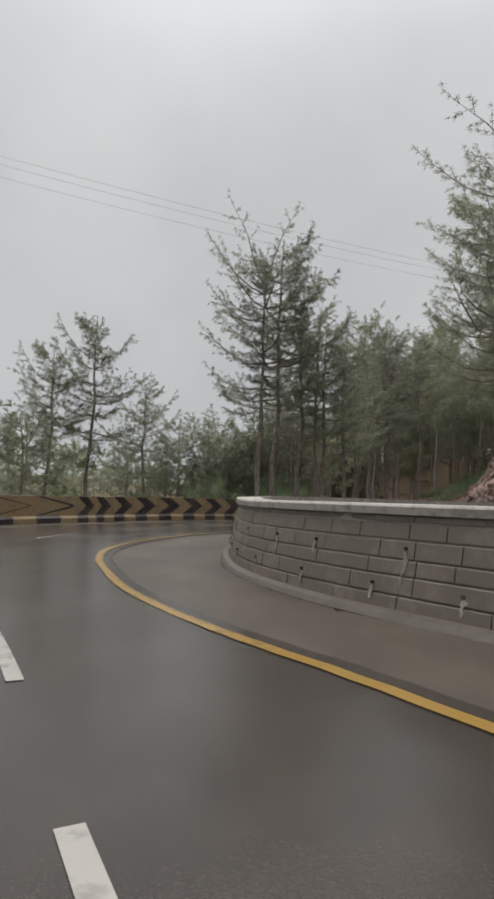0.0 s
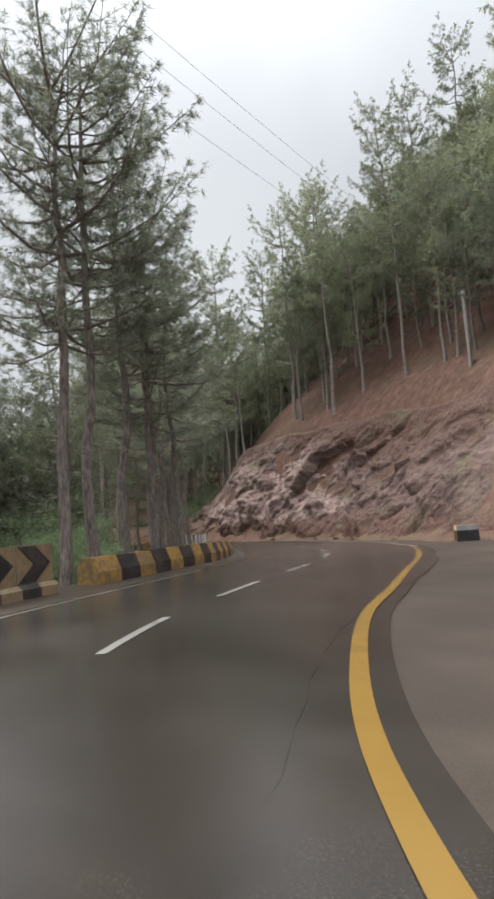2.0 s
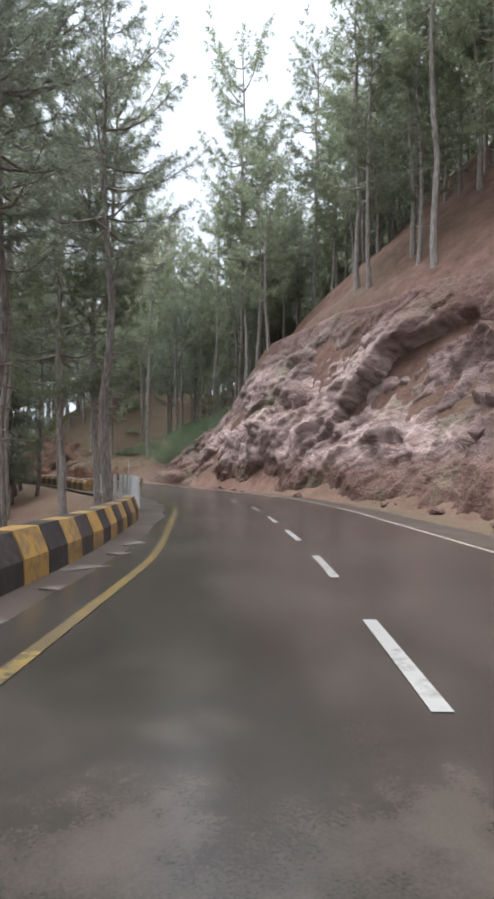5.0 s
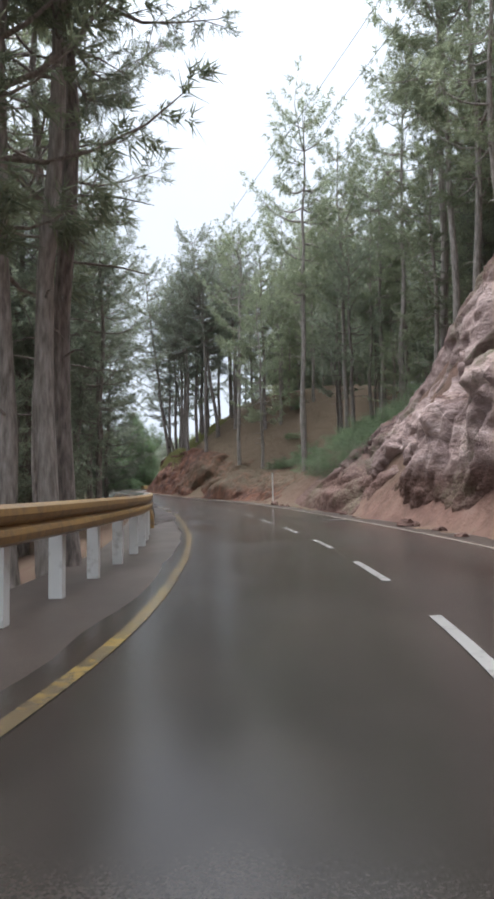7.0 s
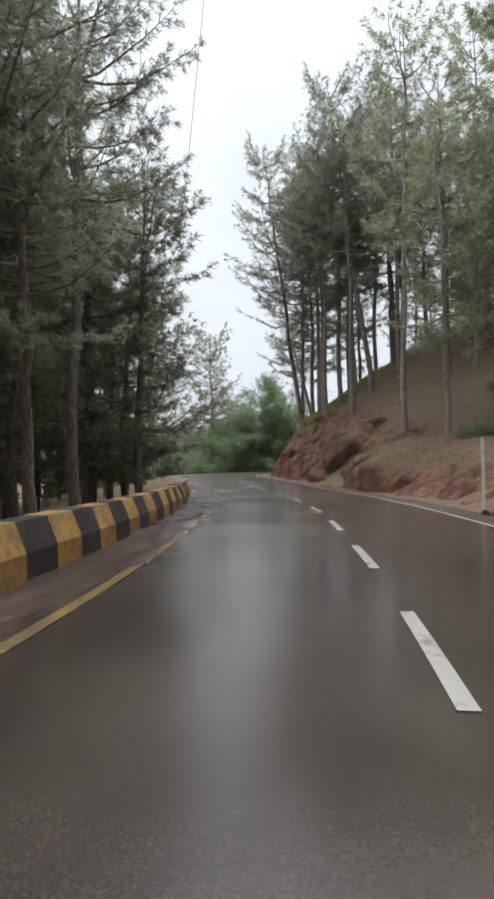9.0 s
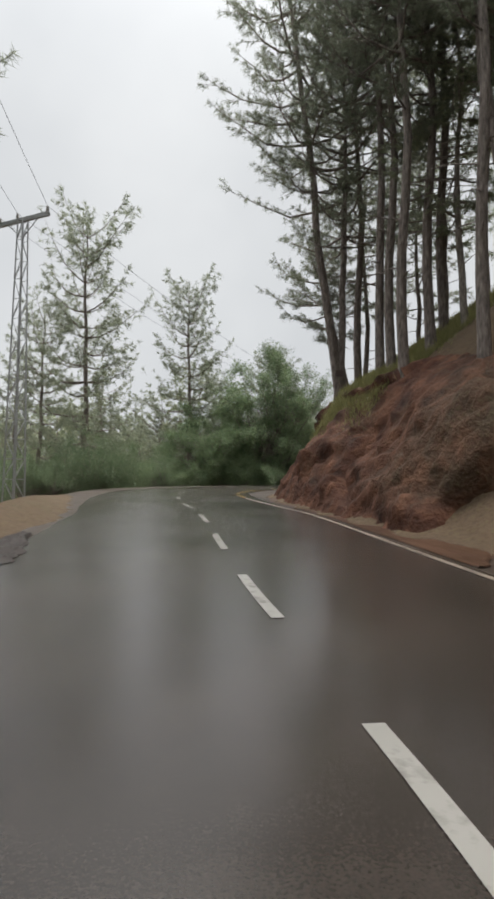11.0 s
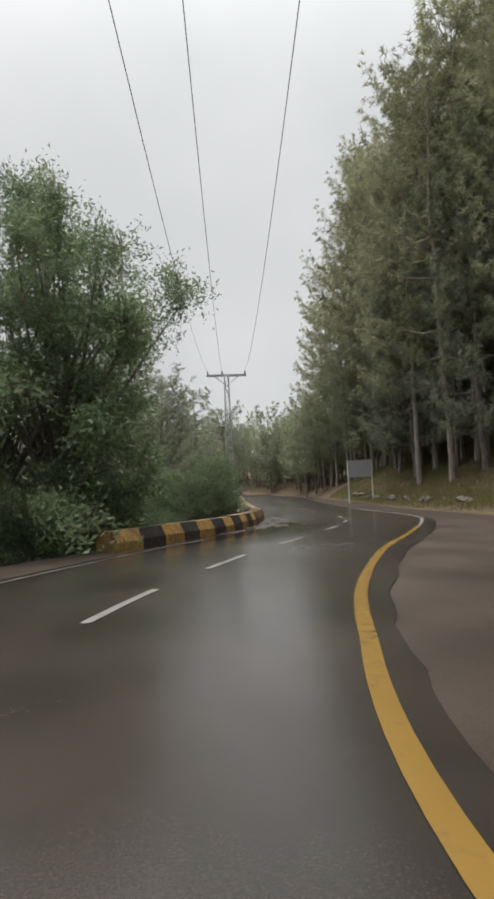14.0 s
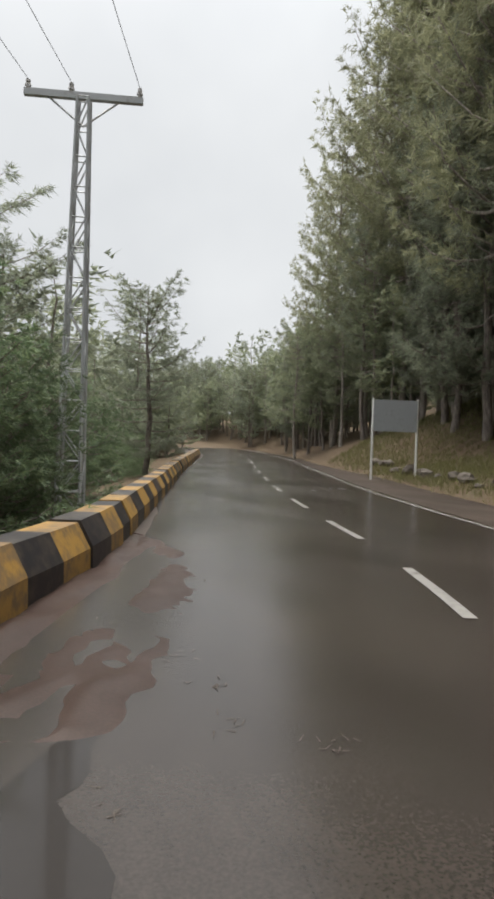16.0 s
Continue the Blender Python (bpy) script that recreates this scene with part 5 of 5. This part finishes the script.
def spots_along(y0, y1, q0, q1, number, clump=0.5):
    j = RNG.randint(*np.searchsorted(TOE[:, 1], [y0, y1]), number // 12)
    q = RNG.uniform(q0, q1, len(j))
    c = TOE[j] + TOE_R[j] * q[:, None]
    return np.repeat(c, 12, axis=0) + RNG.normal(0, clump, (len(j) * 12, 2))


grass("grass_verge", spots_along(156, 196, 0.6, 15, 110000, 0.4), "short yellow-green grass on the verge", 0.28)
grass("grass_bank", spots_along(129, 150, 2.3, 8.5, 110000, 0.35), "rough olive grass on top of the red bank", 0.3)
grass("grass_bank", spots_along(141, 156, 0.7, 7.0, 30000, 0.3), "thin olive grass on the low end of the earth bank", 0.16)


# ---- power line ----
def lattice_pole(x, y, top, rz):
    z = terrain(x, y)
    root = empty("power_pole", x, y, z, rz)
    h = top - z
    for sx in (-1, 1):
        for sy in (-1, 1):
            mesh_ob("leg", *tube(np.array([[sx * 0.24, sy * 0.24, -0.4], [sx * 0.11, sy * 0.11, h]]), [0.035, 0.03], 4), MAT["steel"], root)
    n = 14
    for k in range(n):
        za, zb = h * k / n, h * (k + 1) / n
        wa, wb = 0.24 - 0.13 * k / n, 0.24 - 0.13 * (k + 1) / n
        s = 1 if k % 2 else -1
        for sy in (-1, 1):
            for ends, r in (([[-s * wa, sy * wa, za], [s * wb, sy * wb, zb]], 0.016), ([[sy * wa, -s * wa, za], [sy * wb, s * wb, zb]], 0.016), ([[-wb, sy * wb, zb], [wb, sy * wb, zb]], 0.014)):
                mesh_ob("lacing_bar", *tube(np.array(ends), [r, r], 4), MAT["steel"], root)
    b = Build()
    b.add(*prism([(-1.15, h - 0.02), (-1.15, h + 0.11), (1.15, h + 0.11), (1.15, h - 0.02)], ((0, -0.05, 0), (1, 0)), ((0, 0.05, 0), (1, 0))))
    b.done("crossarm", MAT["steel"], root)
    for xx in (-1.08, -0.25, 1.08):
        ins = Build()
        for r, zz in ((0.06, 0.13), (0.04, 0.17), (0.065, 0.21), (0.04, 0.25), (0.05, 0.29)):
            ins.add(*tube(np.array([[xx, 0, h + zz - 0.04], [xx, 0, h + zz]]), [r, r * 0.8], 7))
        ins.done("insulator", MAT["concrete"], root)
    for sx in (-1, 1):
        br = Build()
        br.add(*tube(np.array([[0, 0, h - 0.55], [sx * 0.7, 0, h]]), [0.02, 0.02], 4))
        br.done("brace", MAT["steel"], root)
    return tagged(root, "grey steel lattice power pole with crossarm", "power pole")


lattice_pole(28.85, 173.75, 8.15, -16)


def wire(a, b, sag, r=0.0065):
    t = np.linspace(0, 1, 26)
    p = np.array(a)[None] * (1 - t[:, None]) + np.array(b)[None] * t[:, None]
    p[:, 2] -= sag * 4 * t * (1 - t)
    v, f = tube(p, np.full(26, r), 5)
    ob = mesh_ob("power_cable", v, f, MAT["wire"])
    return tagged(ob, "thin dark overhead power cable", "cable", "overhead cables")


def span(a, ra, b, rb, sag):
    """Three cables between the crossarms of two poles."""
    for off in (-1.08, -0.25, 1.08):
        ends = []
        for (x, y, z), rz in ((a, ra), (b, rb)):
            ends.append((x + off * math.cos(radians(rz)), y + off * math.sin(radians(rz)), z + 0.3))
        wire(*ends, sag)


def concrete_pole(x, y, top, rz):
    """A tapered pole of H section with a steel crossarm to one side of its head."""
    z = terrain(x, y)
    root = empty("concrete_pole", x, y, z, rz)
    h = top - z
    for sx in (-1, 1):
        v, f = [], []
        for zz, w in ((-0.5, 0.22), (h, 0.13)):
            v += [(sx * w + dx, dy, zz) for dx, dy in ((-0.05, -0.1), (0.05, -0.1), (0.05, 0.1), (-0.05, 0.1))]
        f = [[i, (i + 1) % 4, 4 + (i + 1) % 4, 4 + i] for i in range(4)] + [[3, 2, 1, 0], [4, 5, 6, 7]]
        mesh_ob("flange", v, f, MAT["pole_concrete"], root)
    v = [(sx * w, dy, zz) for zz, w in ((-0.5, 0.17), (h - 0.05, 0.08)) for sx, dy in ((-1, -0.025), (1, -0.025), (1, 0.025), (-1, 0.025))]
    mesh_ob("web", v, f, MAT["pole_concrete"], root)
    b = Build()
    b.add(*prism([(-1.15, h - 0.55), (-1.15, h - 0.45), (1.15, h - 0.45), (1.15, h - 0.55)], ((0, -0.16, 0), (1, 0)), ((0, -0.104, 0), (1, 0))))
    b.done("crossarm", MAT["steel"], root, label="thin steel crossarm")
    for xx in (-1.08, -0.25, 1.08):
        ins = Build()
        for r, zz in ((0.05, -0.41), (0.035, -0.36), (0.055, -0.31), (0.035, -0.26)):
            ins.add(*tube(np.array([[xx, -0.13, h + zz - 0.04], [xx, -0.13, h + zz]]), [r, r * 0.8], 7))
        ins.done("insulator", MAT["concrete"], root)
    return tagged(root, "pale concrete power pole on the red slope", "power pole")


POLES = [((28.85, 173.75, 8.15), -16), ((13.0, 127.0, 8.7), -20), ((35.6, 48.6, 18.0), 15), ((-22, 25, 17.5), 110), ((48, 119, 19.5), 20)]
for k in (1, 3):
    lattice_pole(*POLES[k][0], POLES[k][1])
for k in (2, 4):
    concrete_pole(*POLES[k][0], POLES[k][1])
span(*POLES[1], *POLES[0], 2.1)
span((35.6, 48.6, 17.2), 15, *POLES[1], 3.6)
span((-22, 25, 17.5), 110, (35.6, 48.6, 17.2), 115, 1.2)
span((35.6, 48.6, 17.2), 15, (48, 119, 18.8), 20, 2.2)


# ---- road sign seen from behind ----
def sign(x, y, rz):
    z = terrain(x, y)
    root = empty("road_sign", x, y, z, rz)
    for sx in (-0.95, 0.95):
        b = Build()
        b.add(*tube(np.array([[sx, 0, -0.4], [sx, 0, 3.5]]), [0.05, 0.05], 8))
        b.done("post", MAT["white"], root)
    b = Build()
    b.add(*prism([(-0.93, 2.1), (-0.93, 3.45), (0.93, 3.45), (0.93, 2.1)], ((0, -0.07, 0), (1, 0)), ((0, -0.09, 0), (1, 0))))
    b.done("board", MAT["sign_grey"], root)
    return tagged(root, "large grey road sign on two pale posts", "road sign")


sign(43.0, 183.3, -21)

# ---- mud and puddles on the road ----
def spill(name, y0, y1, lo, hi, lift, mat, label, category, seed, relief=0.03):
    """A thin irregular sheet on the road between two offsets, with ragged edges."""
    rng = np.random.RandomState(seed)
    s = np.arange(arc_of(y0), arc_of(y1), 0.12)
    n = len(s)
    taper = np.clip(np.minimum(np.arange(n), n - 1 - np.arange(n)) / (n * 0.25), 0, 1) ** 0.6

    def ragged(width, amount):
        k = np.ones(width) / width
        return np.convolve(rng.normal(0, amount * width ** 0.5, n + 2 * width), k, "same")[width:-width]
    ym = np.interp(s, MID_S, MID[:, 1])
    a = lo(ym) if callable(lo) else np.full(n, lo)
    b = hi(ym) if callable(hi) else np.full(n, hi)
    b = a + 0.1 + (b + ragged(30, 0.22) + ragged(11, 0.12) + ragged(4, 0.10) - a - 0.1) * taper
    b = np.maximum(b, a + 0.02)
    t = np.linspace(0, 1, 19)
    off = a[:, None] + (b - a)[:, None] * t
    rx, ry = np.interp(s, MID_S, MID_R[:, 0]), np.interp(s, MID_S, MID_R[:, 1])
    cx, cy = np.interp(s, MID_S, MID[:, 0]), np.interp(s, MID_S, MID[:, 1])
    z = road_z(ym)[:, None] + lift + 0 * off
    if relief:
        rough = np.empty(off.shape)
        for i in range(n):
            for k in range(19):
                q = Vector((s[i] * 0.55, off[i, k] * 2.4, seed))
                rough[i, k] = noise.noise(q) + 0.6 * noise.noise(q * 2.7) + 0.35 * noise.noise(q * 6.1)
        # ridges stand out of the water, hollows sink under the road's surface
        z = z + relief * (rough * 1.5 + 0.15) * np.clip(np.sin(np.pi * t) * 3, 0, 1)[None] - 0.006
    v = np.stack([cx[:, None] + rx[:, None] * off, cy[:, None] + ry[:, None] * off, z], 2).reshape(-1, 3)
    ob = mesh_ob(name, v, grid_faces(n, 19)[:, ::-1], mat, smooth=True)
    return tagged(ob, label, category)


spill("mud_spill", 157.2, 170, lambda y: -EDGE_L(y), -2.35, 0.02, MAT["wet_mud"], "slick red mud washed across the road edge", "mud", 3, 0.04)
spill("mud_spill", 84, 116, lambda y: -EDGE_L(y), -2.95, 0.02, MAT["wet_mud"], "red mud along the foot of the parapet", "mud", 4, 0.03)
spill("mud_spill", 98, 121, lambda y: -EDGE_L(y), -2.55, 0.035, MAT["dark_mud"], "ragged dark mud spread from the parapet's end", "mud", 12, 0.07)
spill("mud_spill", 117, 137.5, lambda y: np.interp(y, [117, 131, 137.5], [3.5, 3.5, 4.3]), lambda y: np.interp(y, [117, 137.5], [5.4, 5.0]), 0.02, MAT["red_mud"], "wet red mud at the foot of the earth bank", "mud", 15, 0.03)
spill("puddle", 154.8, 163.5, lambda y: np.interp(y, [154, 158, 163], [-3.2, -2.9, -2.5]), lambda y: np.interp(y, [154, 157, 160, 163], [-2.4, -1.6, -1.5, -2.0]), 0.0213, MAT["puddle"], "shallow puddle mirroring the trees", "puddle", 8, 0.0)


# ---- loose things by the road ----
def boulder(x, y, size, seed, label, mat="rock"):
    rng = np.random.RandomState(seed)
    bm = bmesh.new()
    bmesh.ops.create_icosphere(bm, subdivisions=2, radius=1)
    k = rng.uniform(0.6, 1.2, 3)
    for v in bm.verts:
        c = noise.noise(v.co * 1.3 + Vector((seed, 0, 0))) * 0.35
        d = noise.voronoi(v.co * 1.1 + Vector((0, seed, 0)))[0][0] * 0.3
        v.co = v.co * (1 + c - d)
        v.co = Vector((v.co.x * k[0], v.co.y * k[1], v.co.z * 0.7 * k[2])) * size
    me = bpy.data.meshes.new("boulder")
    bm.to_mesh(me)
    bm.free()
    me.materials.append(MAT[mat])
    ob = new("boulder", me)
    ob.matrix_basis = pose(x, y, terrain(x, y) + 0.25 * size, 0, 0, rng.uniform(0, 360))
    return tagged(ob, label, "boulder")


for i in range(22):
    y = 168 + i * 1.05 + RNG.uniform(-0.3, 0.3)
    j = int(np.interp(y, TOE[:, 1], np.arange(len(TOE))))
    x, yy = TOE[j] + TOE_R[j] * RNG.uniform(1.3, 2.0)
    boulder(x, yy, RNG.uniform(0.22, 0.5), 100 + i, "grey-brown boulder in a row along the verge", "boulder")["group"] = "boulders along the verge"
for i in range(26):
    y = RNG.uniform(42, 104)
    j = int(np.interp(y, TOE[:, 1], np.arange(len(TOE))))
    x, yy = TOE[j] - TOE_R[j] * RNG.uniform(-0.2, 0.5)
    boulder(x, yy, RNG.uniform(0.12, 0.35), 200 + i, "fallen rock at the foot of the cutting")["group"] = "fallen rocks"


def loose_block(x, y, rz, mat, label):
    v, f = prism(BLOCK, ((0, -0.4, 0), (1, 0)), ((0, 0.4, 0), (1, 0)))
    ob = mesh_ob("loose_block", [tuple(p) for p in v], f, MAT[mat])
    ob.matrix_basis = pose(x, y, terrain(x, y) + 0.06, 0, 0, rz)
    return tagged(ob, label, "concrete block")


def paving_slab(s_, off, rz, size, seed):
    """A broken concrete slab lying on the shoulder."""
    rng = np.random.RandomState(seed)
    x, y = at_arc(s_, off)
    n = 7
    ang = np.sort(rng.uniform(0, 6.283, n))
    rim = [(math.cos(a) * size * rng.uniform(0.75, 1.1), math.sin(a) * size * 0.55 * rng.uniform(0.75, 1.1)) for a in ang]
    v = [(a, c, -0.02) for a, c in rim] + [(a * 0.97, c * 0.97, 0.045) for a, c in rim]
    f = [[i, (i + 1) % n, n + (i + 1) % n, n + i] for i in range(n)] + [list(range(n))[::-1], list(range(n, 2 * n))]
    ob = mesh_ob("broken_slab", v, f, MAT["slab"])
    ob.matrix_basis = pose(x, y, float(road_z(y)) + 0.02, rng.uniform(-2, 2), rng.uniform(-2, 2), rz)
    return tagged(ob, "broken pale concrete slab lying by the parapet", "concrete slab", "broken slabs")


for k in range(11):
    paving_slab(arc_of(37.5 + 1.5 * k), -3.42 + 0.12 * math.sin(k * 2.1), 30 + 17 * k, 0.30 + 0.06 * (k % 3), 300 + k)


def needle_litter(y0, y1, lo, hi, number, seed):
    """Fallen needle clumps on the wet road."""
    rng = np.random.RandomState(seed)
    v = []
    for _ in range(number):
        ym = rng.uniform(y0, y1)
        cx, cy = at_arc(arc_of(ym), rng.uniform(lo, hi))
        z = float(road_z(ym)) + 0.023
        for _ in range(rng.randint(5, 16)):
            a, ln = rng.uniform(0, 6.283), rng.uniform(0.04, 0.09)
            px, py = cx + rng.normal(0, 0.09), cy + rng.normal(0, 0.06)
            dx, dy = math.cos(a), math.sin(a)
            v += [(px - dy * 0.004, py + dx * 0.004, z), (px + dx * ln, py + dy * ln, z + rng.uniform(0, 0.008)), (px + dy * 0.004, py - dx * 0.004, z)]
    ob = mesh_ob("needle_litter", v, np.arange(len(v)).reshape(-1, 3), MAT["litter"])
    return tagged(ob, "brown pine needles scattered over the wet road", "needle litter", kind="stuff")


needle_litter(141, 158, -2.4, 1.6, 60, 21)
needle_litter(160, 178, -3.0, -1.0, 45, 22)
loose_block(15.6, 34.5, 40, "black", "black painted concrete block on the apron")
loose_block(16.3, 35.2, 35, "yellow", "yellow painted concrete block on the apron")


def marker_post(x, y):
    z = terrain(x, y)
    root = empty("marker_post", x, y, z)
    b = Build()
    b.add(*tube(np.array([[0, 0, -0.3], [0, 0, 2.1]]), [0.045, 0.045], 8))
    b.done("post", MAT["white"], root)
    b = Build()
    b.add(*tube(np.array([[0, 0, 2.1], [0, 0, 2.13]]), [0.06, 0.06], 8))
    b.done("cap", MAT["steel"], root)
    return tagged(root, "thin pale marker post at the verge", "post")


marker_post(29.75, 102.0)
v, f = prism([(-0.16, -0.14), (-0.16, 0.14), (0.16, 0.14), (0.16, -0.14)], ((0, -0.012, 0), (1, 0)), ((0, 0.012, 0), (1, 0)))
plate = mesh_ob("trunk_plate", [tuple(p) for p in v], f, MAT["board_red"])
plate.matrix_basis = pose(23.4, 134.74, 5.0, 0, 0, 12)
tagged(plate, "small dark board nailed to a pine", "board")

# ---- stones of the wall, laid one by one ----
def lay_stones():
    rng = np.random.RandomState(5)
    count = 0
    rest = Build()
    z = 0.1
    courses = []
    while z < wall_top - 0.1:
        h = rng.uniform(0.19, 0.245)
        courses.append((z, min(h, wall_top - z)))
        z += h
    for z0, hh in courses:
        s = 14 + rng.uniform(0, 0.3)
        while s < wall_len - 6:
            w = rng.uniform(0.5, 1.3)
            d = rng.uniform(0.0, 0.009)
            e = 0.009
            a, c = wall_frame(s + e), wall_frame(s + w - e)
            sec = [(x + BATTER * zz, zz) for x, zz in ((-d + 0.005, z0 + e), (-d, z0 + e + 0.014), (-d - 0.004, z0 + hh - e - 0.014), (-d + 0.005, z0 + hh - e), (0.06, z0 + hh - e), (0.06, z0 + e))]
            v, f = prism(sec, a, c)
            if count < 300 and 23 < s < 46:
                mesh_ob("stone", [tuple(p) for p in v], f, MAT["stone"], wall)
                count += 1
            else:
                rest.add(v, f)
            s += w
    if rest.n:
        tagged(rest.done("stonework", MAT["stone"], wall), kind="stuff")


def weep_holes():
    """Drain pipes in two staggered rows, each with a lime streak under it."""
    rng = np.random.RandomState(15)
    for row, z0 in ((0, 0.42), (1, 0.88)):
        s = 22.0 + 0.8 * row
        while s < wall_len - 9:
            p, r = wall_frame(s)
            at = lambda u, z, out: (p[0] + r[0] * (BATTER * z - out) - r[1] * u, p[1] + r[1] * (BATTER * z - out) + r[0] * u, p[2] + z)
            mesh_ob("weep_pipe", *tube(np.array([at(0, z0, 0.028), at(0, z0, -0.1)]), [0.024, 0.024], 8), MAT["black"], wall)
            low = max(z0 - rng.uniform(0.2, 0.5), 0.2)
            zs = np.linspace(z0 - 0.03, low, 8)
            wd = np.interp(zs, [low, z0], [0.012, 0.04]) * rng.uniform(0.5, 1.6, 8)
            sh = np.cumsum(rng.normal(0, 0.012, 8))
            v = [at(k * w_ + q_, z_, 0.0155) for z_, w_, q_ in zip(zs, wd, sh) for k in (-1, 1)]
            v += [at(k * w_ + q_, z_, 0.0) for z_, w_, q_ in zip(zs, wd, sh) for k in (-1, 1)]
            f = grid_faces(8, 2).tolist() + [[2 * i, 2 * i + 2, 18 + 2 * i, 16 + 2 * i] for i in range(7)] + [[2 * i + 1, 17 + 2 * i, 19 + 2 * i, 2 * i + 3] for i in range(7)]
            mesh_ob("lime_streak", v, f, MAT["lime"], wall, label="white lime stain under a drain")
            s += rng.uniform(1.2, 1.9)


weep_holes()
lay_stones()
for key, (ob, h) in PROTO.items():
    if ob.get("used"):
        del ob["used"]
    else:
        for c in list(ob.children):
            bpy.data.objects.remove(c)
        bpy.data.objects.remove(ob)
